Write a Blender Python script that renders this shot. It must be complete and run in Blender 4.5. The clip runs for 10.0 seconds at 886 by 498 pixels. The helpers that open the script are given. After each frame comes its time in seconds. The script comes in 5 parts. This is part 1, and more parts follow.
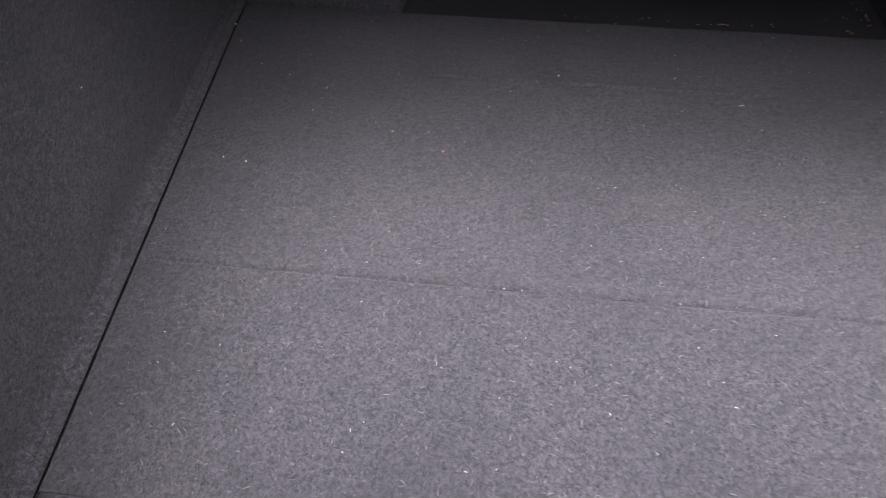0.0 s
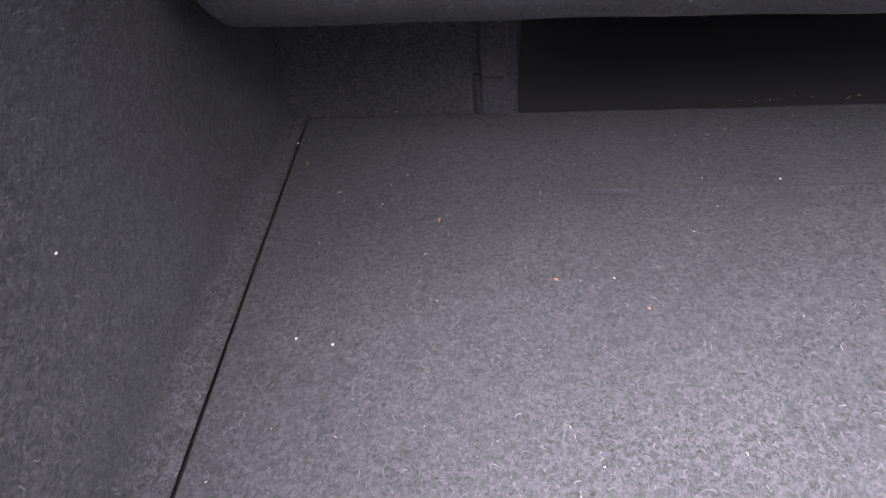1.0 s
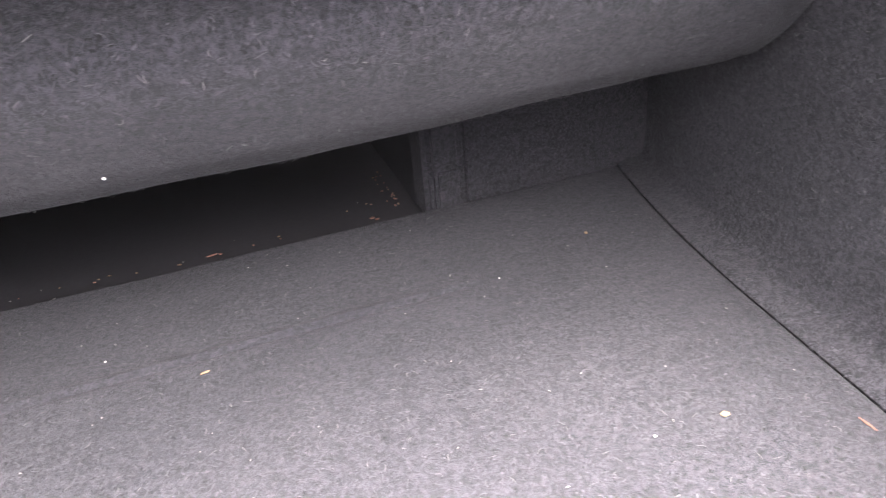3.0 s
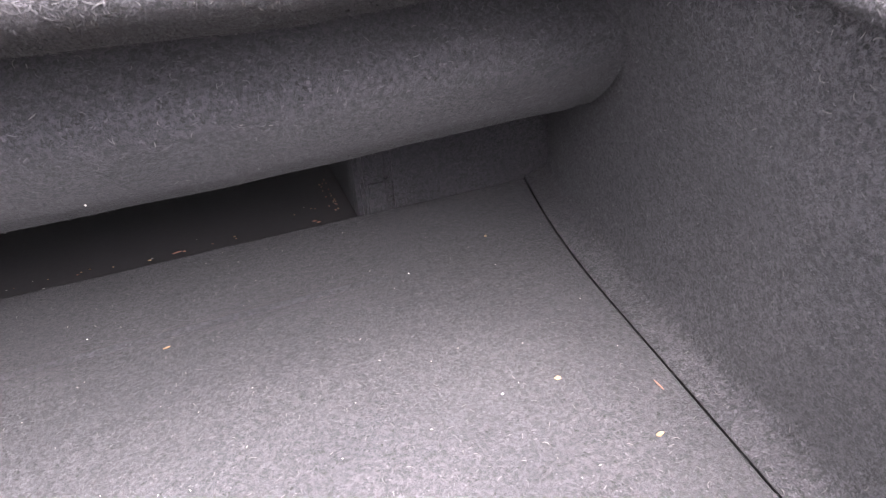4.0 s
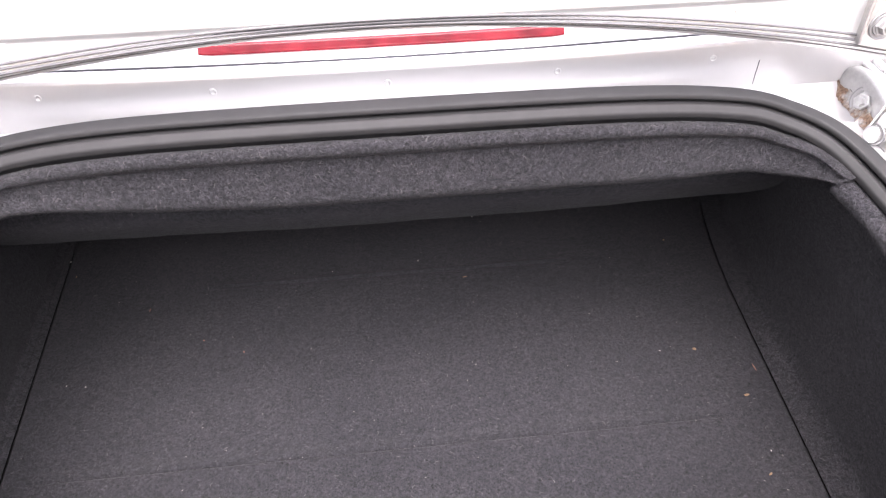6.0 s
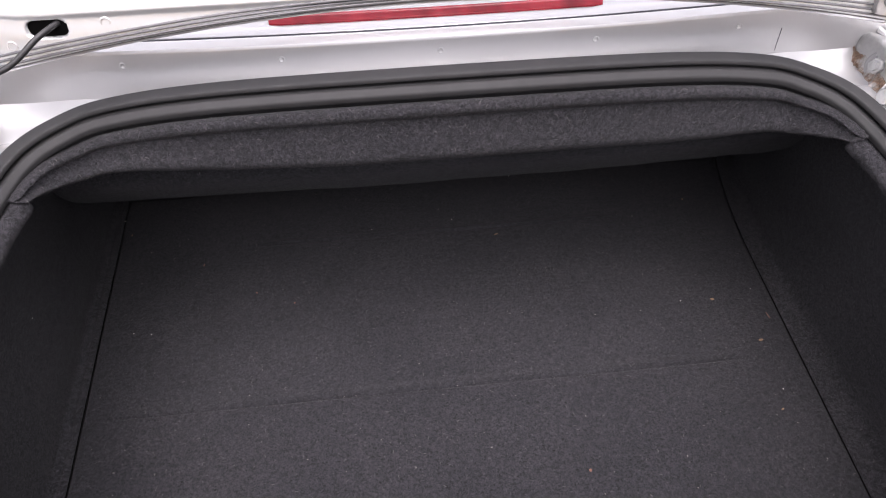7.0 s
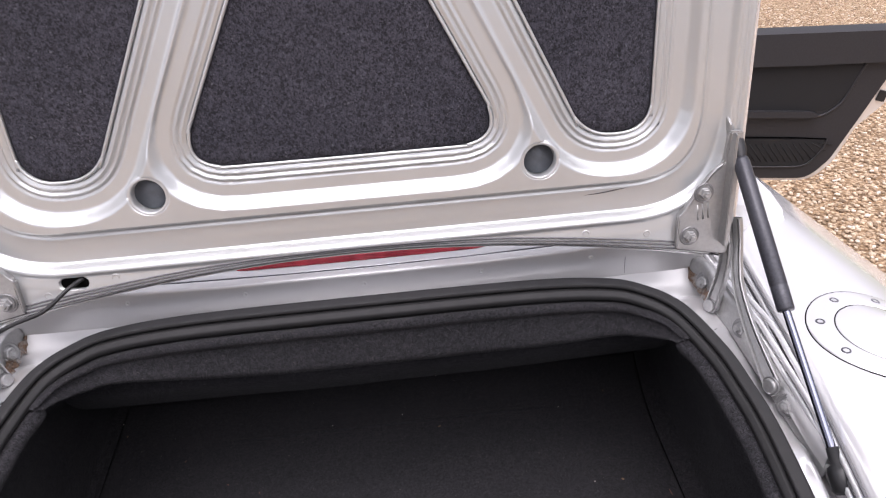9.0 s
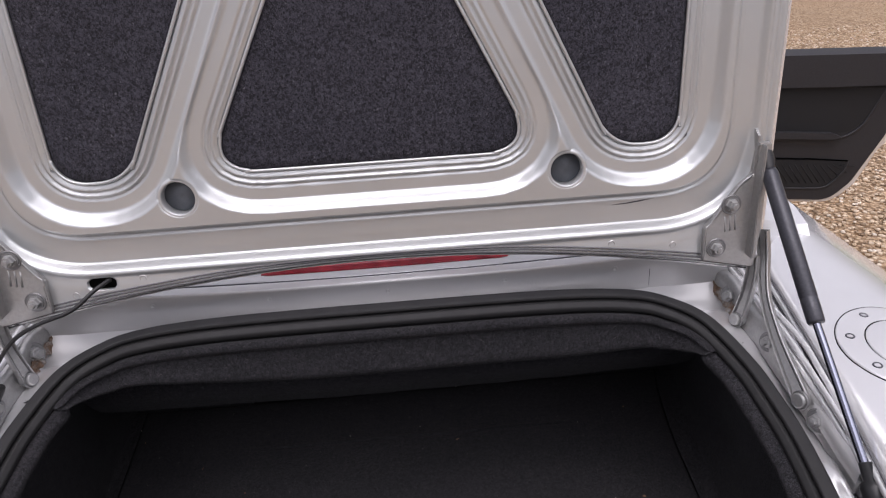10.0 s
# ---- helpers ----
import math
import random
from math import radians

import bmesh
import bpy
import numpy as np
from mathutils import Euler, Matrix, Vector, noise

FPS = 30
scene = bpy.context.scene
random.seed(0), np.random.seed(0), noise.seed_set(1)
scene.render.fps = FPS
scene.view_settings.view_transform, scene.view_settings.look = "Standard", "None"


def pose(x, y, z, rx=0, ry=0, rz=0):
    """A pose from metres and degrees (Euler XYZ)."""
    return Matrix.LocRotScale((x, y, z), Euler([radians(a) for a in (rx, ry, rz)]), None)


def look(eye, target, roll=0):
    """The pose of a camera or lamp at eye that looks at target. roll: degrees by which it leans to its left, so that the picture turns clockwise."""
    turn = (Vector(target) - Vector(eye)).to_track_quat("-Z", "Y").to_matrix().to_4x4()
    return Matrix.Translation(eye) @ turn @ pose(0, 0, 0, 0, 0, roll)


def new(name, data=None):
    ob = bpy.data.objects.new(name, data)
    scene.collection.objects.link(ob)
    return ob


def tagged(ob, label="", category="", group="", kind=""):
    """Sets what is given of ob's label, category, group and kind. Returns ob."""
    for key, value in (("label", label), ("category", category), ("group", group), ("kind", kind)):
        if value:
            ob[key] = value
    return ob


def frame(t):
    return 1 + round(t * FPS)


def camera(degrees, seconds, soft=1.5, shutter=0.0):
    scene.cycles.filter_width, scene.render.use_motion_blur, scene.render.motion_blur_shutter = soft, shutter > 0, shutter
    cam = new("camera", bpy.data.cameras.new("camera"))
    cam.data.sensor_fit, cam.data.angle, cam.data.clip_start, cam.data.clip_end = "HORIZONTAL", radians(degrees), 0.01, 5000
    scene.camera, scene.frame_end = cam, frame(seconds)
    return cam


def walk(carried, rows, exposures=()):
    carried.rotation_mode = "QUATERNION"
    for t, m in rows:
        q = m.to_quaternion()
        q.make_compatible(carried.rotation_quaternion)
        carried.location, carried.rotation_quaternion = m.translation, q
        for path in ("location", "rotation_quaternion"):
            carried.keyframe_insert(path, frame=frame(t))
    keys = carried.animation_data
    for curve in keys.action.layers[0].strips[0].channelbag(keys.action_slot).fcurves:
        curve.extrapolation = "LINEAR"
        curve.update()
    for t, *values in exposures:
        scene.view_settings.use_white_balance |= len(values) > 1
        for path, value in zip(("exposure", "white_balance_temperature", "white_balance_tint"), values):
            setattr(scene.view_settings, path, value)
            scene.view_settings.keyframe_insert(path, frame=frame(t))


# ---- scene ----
cam = camera(67.3, 10.0, 1.05, 0.1)
PATH = [
    (0, (-0.118, -0.054, 0.863), (-0.294, 1.231, -0.659), -1.0),
    (0.5, (-0.218, 0.031, 0.739), (-0.494, 1.422, -0.671), -4.1),
    (1, (-0.244, 0.131, 0.728), (-0.522, 1.655, -0.537), -6.4),
    (1.5, (-0.161, 0.19, 0.721), (-0.372, 1.772, -0.484), -6.4),
    (2, (-0.046, 0.212, 0.724), (-0.054, 1.869, -0.396), -5.7),
    (2.5, (0.057, 0.201, 0.727), (0.312, 1.867, -0.349), -4.7),
    (3, (0.157, 0.159, 0.721), (0.665, 1.791, -0.318), -5.0),
    (3.2, (0.194, 0.135, 0.723), (0.72, 1.757, -0.322), -5.3),
    (4.3, (0.171, 0.007, 0.844), (0.699, 1.581, -0.271), -3.1),
    (4.5, (0.152, -0.03, 0.894), (0.609, 1.528, -0.274), -2.6),
    (5, (0.064, -0.094, 1.002), (0.366, 1.37, -0.327), 0.1),
    (5.5, (0.008, -0.126, 1.052), (0.231, 1.309, -0.323), 0.3),
    (6, (0.019, -0.132, 1.088), (0.15, 1.348, -0.252), -1.0),
    (6.2, (0.011, -0.136, 1.108), (0.109, 1.353, -0.225), -1.5),
    (7.3, (-0.035, -0.192, 1.119), (0.113, 1.205, -0.305), -1.2),
    (7.5, (-0.015, -0.193, 1.101), (0.161, 1.206, -0.318), -1.0),
    (8, (0.077, -0.22, 1.109), (0.258, 1.244, -0.243), -1.7),
    (8.4, (0.13, -0.265, 1.144), (0.273, 1.34, -0.041), -2.9),
    (8.6, (0.123, -0.292, 1.171), (0.251, 1.385, 0.088), -3.4),
    (9, (0.074, -0.337, 1.238), (0.192, 1.425, 0.3), -3.8),
    (9.5, (0.055, -0.36, 1.288), (0.154, 1.459, 0.463), -3.3),
    (10, (0.058, -0.343, 1.225), (0.144, 1.45, 0.344), -3.3),
]
walk(cam, [(t, look(eye, target, roll)) for t, eye, target, roll in PATH],
     exposures=[(0, 3.42, 6320, 22), (1.0, 4.25, 6240, 22), (2.0, 5.25, 6520, 20), (3.2, 5.3, 6580, 20), (4.5, 4.15, 6620, 21), (5.0, 2.25, 6550, 21), (5.5, 2.0, 6550, 21), (6.2, 3.0, 6500, 21), (7.3, 1.6, 6450, 21), (8.0, 2.3, 6450, 21), (8.5, 1.75, 6390, 20), (9.0, 1.05, 6320, 21), (10.0, 0.45, 6300, 21)])

# ---- world and light ----
world = bpy.data.worlds.new("overcast_sky")
scene.world = world
world.use_nodes = True
wn, wl = world.node_tree.nodes, world.node_tree.links
wn.clear()
sky = wn.new("ShaderNodeTexSky")
sky.sky_type = "NISHITA"
sky.sun_disc = False
sky.sun_elevation, sky.sun_rotation = radians(74), radians(200)
sky.dust_density, sky.air_density = 5.0, 1.0
veil = wn.new("ShaderNodeHueSaturation")
veil.inputs["Saturation"].default_value = 0.2
wbg = wn.new("ShaderNodeBackground")
wbg.inputs["Strength"].default_value = 0.105
wout = wn.new("ShaderNodeOutputWorld")
wl.new(sky.outputs[0], veil.inputs["Color"])
wl.new(veil.outputs[0], wbg.inputs["Color"])
wl.new(wbg.outputs[0], wout.inputs["Surface"])
sun_data = bpy.data.lights.new("sun", "SUN")
sun_data.energy, sun_data.angle, sun_data.color = 1.3, radians(76), (1.0, 0.985, 0.96)
sun = new("sun", sun_data)
sun.matrix_world = look((0.6, -1.9, 4.2), (0, 0, 0))

XC = 0.020       # middle plane of the car
FZ = 0.45        # boot floor height


# ---- materials ----
def material(name, rough=0.5, metal=0.0, color=(0.5, 0.5, 0.5)):
    m = bpy.data.materials.new(name)
    m.use_nodes = True
    b = m.node_tree.nodes["Principled BSDF"]
    b.inputs["Roughness"].default_value = rough
    b.inputs["Metallic"].default_value = metal
    b.inputs["Base Color"].default_value = (*color, 1)
    return m, m.node_tree.nodes, m.node_tree.links, b


def noise_node(n, l, scale, detail=4.0, rough=0.6, stretch=None, turn=0.0):
    tc = n.new("ShaderNodeTexCoord")
    t = n.new("ShaderNodeTexNoise")
    t.inputs["Scale"].default_value = scale
    t.inputs["Detail"].default_value = detail
    t.inputs["Roughness"].default_value = rough
    if stretch:
        mp = n.new("ShaderNodeMapping")
        mp.inputs["Scale"].default_value = stretch
        mp.inputs["Rotation"].default_value = (0.0, 0.0, turn)
        l.new(tc.outputs["Object"], mp.inputs["Vector"])
        l.new(mp.outputs[0], t.inputs["Vector"])
    else:
        l.new(tc.outputs["Object"], t.inputs["Vector"])
    return t


def ramp_node(n, l, source, stops):
    r = n.new("ShaderNodeValToRGB")
    e = r.color_ramp.elements
    while len(e) < len(stops):
        e.new(0.5)
    for el, (p, c) in zip(e, stops):
        el.position, el.color = p, (*c, 1)
    l.new(source, r.inputs["Fac"])
    return r


def math_node(n, l, op, a, b=None, value=0.5):
    m = n.new("ShaderNodeMath")
    m.operation = op
    l.new(a, m.inputs[0])
    if b is not None:
        l.new(b, m.inputs[1])
    else:
        m.inputs[1].default_value = value
    return m


def mix_node(n, l, fac, a, b, mode="MIX"):
    m = n.new("ShaderNodeMix")
    m.data_type, m.blend_type = "RGBA", mode
    for source, slot in ((fac, 0), (a, 6), (b, 7)):
        if isinstance(source, (int, float)):
            m.inputs[slot].default_value = source
        elif isinstance(source, tuple):
            m.inputs[slot].default_value = (*source, 1)
        else:
            l.new(source, m.inputs[slot])
    return m.outputs[2]


def bump_node(n, l, bsdf, height, strength, distance):
    b = n.new("ShaderNodeBump")
    b.inputs["Strength"].default_value = strength
    b.inputs["Distance"].default_value = distance
    l.new(height, b.inputs["Height"])
    l.new(b.outputs[0], bsdf.inputs["Normal"])


def carpet(name, dark, mid, light, fleck=(0.2, 0.2, 0.21), worm=1.0):
    """Needle-felt carpet: short matted fibres in mixed greys, curled strands lying on top."""
    m, n, l, b = material(name, 1.0)
    tuft = noise_node(n, l, 340, 2.5, 0.62)
    tuft.inputs["Distortion"].default_value = 0.8
    clump = noise_node(n, l, 120, 3.0, 0.6)
    strands = []
    for scale, twist, width, shift in ((300, 2.6, 0.040, 0.0), (430, 1.8, 0.045, 3.7)):
        curl = noise_node(n, l, scale, 1.0, 0.5, (1.0, 1.0, 1.0))
        curl.inputs["Vector"].links[0].from_node.inputs["Location"].default_value = (shift, shift, shift)
        curl.inputs["Distortion"].default_value = twist
        off = math_node(n, l, "SUBTRACT", curl.outputs["Fac"], value=0.5)
        thin = math_node(n, l, "ABSOLUTE", off.outputs[0])
        strands.append(ramp_node(n, l, thin.outputs[0], [(0.0, (1, 1, 1)), (width, (0, 0, 0))]))
    top = math_node(n, l, "MAXIMUM", strands[0].outputs[0], strands[1].outputs[0])
    patch = ramp_node(n, l, clump.outputs["Fac"], [(0.36, (0.6, 0.6, 0.6)), (0.62, (1, 1, 1))])
    worms = math_node(n, l, "MULTIPLY", top.outputs[0], patch.outputs[0])
    lift = math_node(n, l, "MULTIPLY", worms.outputs[0], value=0.30 * worm)
    soft = math_node(n, l, "MULTIPLY", clump.outputs["Fac"], value=0.18)
    both = math_node(n, l, "ADD", tuft.outputs["Fac"], soft.outputs[0])
    shade = math_node(n, l, "ADD", both.outputs[0], lift.outputs[0])
    col = ramp_node(n, l, shade.outputs[0], [(0.50, dark), (0.635, mid), (0.80, light)])
    cell = n.new("ShaderNodeTexVoronoi")
    cell.inputs["Scale"].default_value = 900
    tc = n.new("ShaderNodeTexCoord")
    l.new(tc.outputs["Object"], cell.inputs["Vector"])
    pick = n.new("ShaderNodeSeparateColor")
    l.new(cell.outputs["Color"], pick.inputs[0])
    pale = ramp_node(n, l, pick.outputs[1], [(0.982, (0, 0, 0)), (0.995, (1, 1, 1))])
    c2 = mix_node(n, l, pale.outputs[0], col.outputs[0], fleck)
    hole = n.new("ShaderNodeTexVoronoi")
    hole.inputs["Scale"].default_value = 300
    bend = noise_node(n, l, 420, 1.0, 0.5)
    warp = n.new("ShaderNodeMixRGB")
    warp.blend_type = "ADD"
    warp.inputs[0].default_value = 0.004
    l.new(tc.outputs["Object"], warp.inputs[1])
    l.new(bend.outputs["Color"], warp.inputs[2])
    l.new(warp.outputs[0], hole.inputs["Vector"])
    lot = n.new("ShaderNodeSeparateColor")
    l.new(hole.outputs["Color"], lot.inputs[0])
    near = ramp_node(n, l, hole.outputs["Distance"], [(0.26, (1, 1, 1)), (0.38, (0, 0, 0))])
    some = ramp_node(n, l, lot.outputs[0], [(0.86, (0, 0, 0)), (0.90, (1, 1, 1))])
    few = ramp_node(n, l, lot.outputs[1], [(0.96, (0, 0, 0)), (0.98, (1, 1, 1))])
    pit = math_node(n, l, "MULTIPLY", near.outputs[0], some.outputs[0])
    chip = math_node(n, l, "MULTIPLY", near.outputs[0], few.outputs[0])
    c3 = mix_node(n, l, chip.outputs[0], mix_node(n, l, pit.outputs[0], c2, tuple(0.25 * v for v in mid)), fleck)
    stain = noise_node(n, l, 9, 3.0, 0.55)
    tone = ramp_node(n, l, stain.outputs["Fac"], [(0.3, (0.80, 0.80, 0.82)), (0.7, (1.12, 1.10, 1.08))])
    c4 = mix_node(n, l, 1.0, c3, tone.outputs[0], "MULTIPLY")
    l.new(c4, b.inputs["Base Color"])
    b.inputs["Sheen Weight"].default_value = 0.045
    b.inputs["Sheen Roughness"].default_value = 0.75
    b.inputs["Specular IOR Level"].default_value = 0.15
    bump_node(n, l, b, shade.outputs[0], 0.55, 0.0022)
    return m


def paint(name, color, rough, metal=0.85, dust=0.12):
    """Metallic paint with a little road dust."""
    m, n, l, b = material(name, rough, metal, color)
    big = noise_node(n, l, 14, 5.0, 0.6)
    fine = noise_node(n, l, 900, 2.0, 0.5)
    r = n.new("ShaderNodeMapRange")
    r.inputs["From Min"].default_value, r.inputs["From Max"].default_value = 0.3, 0.75
    r.inputs["To Min"].default_value, r.inputs["To Max"].default_value = rough - 0.015, rough + dust
    l.new(big.outputs["Fac"], r.inputs["Value"])
    l.new(r.outputs[0], b.inputs["Roughness"])
    tone = ramp_node(n, l, big.outputs["Fac"], [(0.35, color), (0.72, tuple(0.96 * v for v in color))])
    l.new(tone.outputs[0], b.inputs["Base Color"])
    bump_node(n, l, b, fine.outputs["Fac"], 0.03, 0.0003)
    return m


def plain(name, color, rough, metal=0.0, grain=120, depth=0.0006, spread=0.25):
    """A plain surface with fine grain and slight unevenness of tone."""
    m, n, l, b = material(name, rough, metal, color)
    g = noise_node(n, l, grain, 5.0, 0.65)
    lo, hi = tuple(v * (1 - spread) for v in color), tuple(min(1.0, v * (1 + spread)) for v in color)
    tone = ramp_node(n, l, g.outputs["Fac"], [(0.3, lo), (0.7, hi)])
    l.new(tone.outputs[0], b.inputs["Base Color"])
    bump_node(n, l, b, g.outputs["Fac"], 0.3, depth)
    return m


def worn_steel(name):
    """Plated steel with brown rust blooming through in patches."""
    m, n, l, b = material(name, 0.5, 0.45, (0.33, 0.33, 0.32))
    patch = noise_node(n, l, 55, 6.0, 0.68)
    where = ramp_node(n, l, patch.outputs["Fac"], [(0.42, (0, 0, 0)), (0.56, (1, 1, 1))])
    grain = noise_node(n, l, 420, 4.0, 0.6)
    rust = ramp_node(n, l, grain.outputs["Fac"], [(0.3, (0.085, 0.052, 0.037)), (0.7, (0.28, 0.19, 0.13))])
    metal = ramp_node(n, l, grain.outputs["Fac"], [(0.3, (0.27, 0.27, 0.26)), (0.7, (0.38, 0.38, 0.37))])
    l.new(mix_node(n, l, where.outputs[0], metal.outputs[0], rust.outputs[0]), b.inputs["Base Color"])
    l.new(ramp_node(n, l, patch.outputs["Fac"], [(0.5, (0.42, 0.42, 0.42)), (0.62, (0.85, 0.85, 0.85))]).outputs[0], b.inputs["Roughness"])
    bump_node(n, l, b, grain.outputs["Fac"], 0.3, 0.0006)
    return m


CARPET = carpet("boot_carpet", (0.0050, 0.0048, 0.0058), (0.0125, 0.0120, 0.0145), (0.036, 0.0345, 0.040), (0.050, 0.048, 0.055))
FLAT_CARPET = carpet("flat_felt_carpet", (0.0074, 0.0071, 0.0086), (0.0142, 0.0136, 0.0163), (0.0275, 0.0264, 0.031), (0.040, 0.038, 0.043), 0.8)
LID_CARPET = carpet("lid_carpet", (0.0115, 0.0112, 0.0140), (0.029, 0.0284, 0.0372), (0.066, 0.0645, 0.083), (0.10, 0.098, 0.115), 0.9)
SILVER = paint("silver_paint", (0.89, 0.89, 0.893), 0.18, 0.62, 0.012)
# the same silver made darker: shade of wall, channel and gutter in the colour
SILVER_DIM = paint("silver_dim", (0.50, 0.497, 0.494), 0.34, 0.50, 0.012)
# lid's inner face: silver darkened to stand in for dimmer reflected surroundings
LID_SILVER_DIM = paint("lid_silver_dim", (0.55, 0.566, 0.566), 0.31, 0.60, 0.012)
ZINC = plain("zinc_plated_steel", (0.39, 0.39, 0.385), 0.40, 0.70, 220, 0.0003, 0.10)
WORN = worn_steel("rust_spotted_steel")
STEEL = plain("dull_steel", (0.25, 0.25, 0.25), 0.42, 0.65, 30, 0.0001, 0.10)
WEATHER = plain("weatherstrip_rubber", (0.10, 0.10, 0.104), 0.4, 0.0, 80, 0.0001, 0.15)
RUBBER = plain("seal_rubber", (0.0120, 0.0117, 0.0123), 0.72, 0.0, 60, 0.0002, 0.2)
BLACK = plain("black_plastic", (0.012, 0.012, 0.013), 0.45, 0.0, 200, 0.0002, 0.2)
STRUT = plain("strut_black_paint", (0.045, 0.046, 0.055), 0.36, 0.3, 300, 0.0002, 0.25)
CHROME = plain("polished_rod", (0.20, 0.21, 0.26), 0.16, 1.0, 300, 0.0001, 0.05)
GAP = plain("dark_gap", (0.003, 0.003, 0.003), 0.9, 0.0, 100)
GAP.node_tree.nodes["Principled BSDF"].inputs["Specular IOR Level"].default_value = 0.0
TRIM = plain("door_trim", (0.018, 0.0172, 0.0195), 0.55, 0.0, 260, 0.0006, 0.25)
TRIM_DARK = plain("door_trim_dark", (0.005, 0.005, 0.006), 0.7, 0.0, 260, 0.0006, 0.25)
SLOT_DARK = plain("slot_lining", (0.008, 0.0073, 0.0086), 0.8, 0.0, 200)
WOOD_BIT = plain("wood_chip_tan", (0.17, 0.105, 0.056), 0.8, 0.0, 900, 0.0004, 0.3)
RED_BIT = plain("leaf_bit_red", (0.13, 0.058, 0.038), 0.8, 0.0, 900, 0.0004, 0.3)
WHITE_BIT = plain("white_crumb", (0.42, 0.40, 0.37), 0.7, 0.0, 900, 0.0004, 0.1)
LINT = plain("pale_lint", (0.17, 0.16, 0.15), 0.9, 0.0, 700, 0.0002, 0.4)
SILL = plain("sill_plastic", (0.035, 0.034, 0.036), 0.5, 0.0, 250, 0.0003, 0.2)
CAVITY_SHADE = plain("hollow_rib_shade", (0.10, 0.11, 0.125), 0.5, 0.3, 40, 0.0004, 0.3)
LABEL = plain("pale_label", (0.42, 0.43, 0.45), 0.4, 0.0, 60, 0.0001, 0.05)
CONCRETE = plain("kerb_concrete", (0.30, 0.27, 0.235), 0.9, 0.0, 30, 0.004, 0.25)
TYRE = plain("tyre_rubber", (0.02, 0.02, 0.02), 0.75, 0.0, 90, 0.001)

RED_LENS, _n, _l, _b = material("red_lens", 0.18, 0.0, (0.42, 0.012, 0.03))
_rib = noise_node(_n, _l, 40, 2.0, 0.5, (1.0, 0.05, 0.05))
_tone = ramp_node(_n, _l, _rib.outputs["Fac"], [(0.35, (0.26, 0.006, 0.018)), (0.65, (0.48, 0.02, 0.04))])
_l.new(_tone.outputs[0], _b.inputs["Base Color"])
_b.inputs["Coat Weight"].default_value = 0.5


def ground_material():
    m, n, l, b = material("gravel_bed", 0.95)
    cells = n.new("ShaderNodeTexVoronoi")
    cells.inputs["Scale"].default_value = 62
    tc = n.new("ShaderNodeTexCoord")
    l.new(tc.outputs["Object"], cells.inputs["Vector"])
    sep = n.new("ShaderNodeSeparateColor")
    l.new(cells.outputs["Color"], sep.inputs[0])
    col = ramp_node(n, l, sep.outputs[0], [(0.0, (0.28, 0.18, 0.10)), (0.35, (0.43, 0.31, 0.195)), (0.7, (0.55, 0.408, 0.272)), (1.0, (0.66, 0.54, 0.40))])
    # gaps between stones get their crevice shade in the colour
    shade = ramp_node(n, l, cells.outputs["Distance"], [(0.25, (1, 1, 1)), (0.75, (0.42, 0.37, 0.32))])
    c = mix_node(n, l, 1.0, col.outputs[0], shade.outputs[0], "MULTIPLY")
    big = noise_node(n, l, 0.9, 4.0, 0.6)
    tone = ramp_node(n, l, big.outputs["Fac"], [(0.3, (0.85, 0.83, 0.8)), (0.7, (1.08, 1.05, 1.0))])
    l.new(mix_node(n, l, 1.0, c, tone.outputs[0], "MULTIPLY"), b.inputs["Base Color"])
    inv = math_node(n, l, "MULTIPLY", cells.outputs["Distance"], value=-1.0)
    bump_node(n, l, b, inv.outputs[0], 0.9, 0.012)
    return m


def pebble_material():
    m, n, l, b = material("pebble", 0.85)
    geo = n.new("ShaderNodeNewGeometry")
    col = ramp_node(n, l, geo.outputs["Random Per Island"], [(0.0, (0.22, 0.155, 0.10)), (0.25, (0.43, 0.315, 0.205)), (0.6, (0.58, 0.448, 0.31)), (0.88, (0.69, 0.57, 0.44)), (1.0, (0.78, 0.71, 0.62))])
    g = noise_node(n, l, 160, 4.0, 0.6)
    tone = ramp_node(n, l, g.outputs["Fac"], [(0.3, (0.8, 0.8, 0.8)), (0.7, (1.1, 1.1, 1.1))])
    l.new(mix_node(n, l, 1.0, col.outputs[0], tone.outputs[0], "MULTIPLY"), b.inputs["Base Color"])
    return m


def fibre_material():
    """Single felt fibres in mixed greys."""
    m, n, l, b = material("felt_fibre", 0.9)
    geo = n.new("ShaderNodeNewGeometry")
    col = ramp_node(n, l, geo.outputs["Random Per Island"], [(0.0, (0.0095, 0.0091, 0.0105)), (0.35, (0.0155, 0.0149, 0.0172)), (0.75, (0.027, 0.026, 0.029)), (0.96, (0.042, 0.041, 0.044)), (1.0, (0.080, 0.076, 0.075))])
    l.new(col.outputs[0], b.inputs["Base Color"])
    b.inputs["Specular IOR Level"].default_value = 0.2
    b.inputs["Sheen Weight"].default_value = 0.03
    b.inputs["Sheen Roughness"].default_value = 0.75
    return m


FIBRE = fibre_material()
GRAVEL, PEBBLE = ground_material(), pebble_material()
GRASS = plain("lawn_grass", (0.12, 0.145, 0.036), 0.9, 0.0, 25, 0.02, 0.45)


# ---- mesh helpers ----
def mesh_from(name, verts, faces, mat, smooth=True):
    me = bpy.data.meshes.new(name)
    me.from_pydata([tuple(map(float, v)) for v in verts], [], [tuple(map(int, f)) for f in faces])
    me.materials.append(mat)
    if smooth:
        me.polygons.foreach_set("use_smooth", [True] * len(me.polygons))
    me.update()
    return me


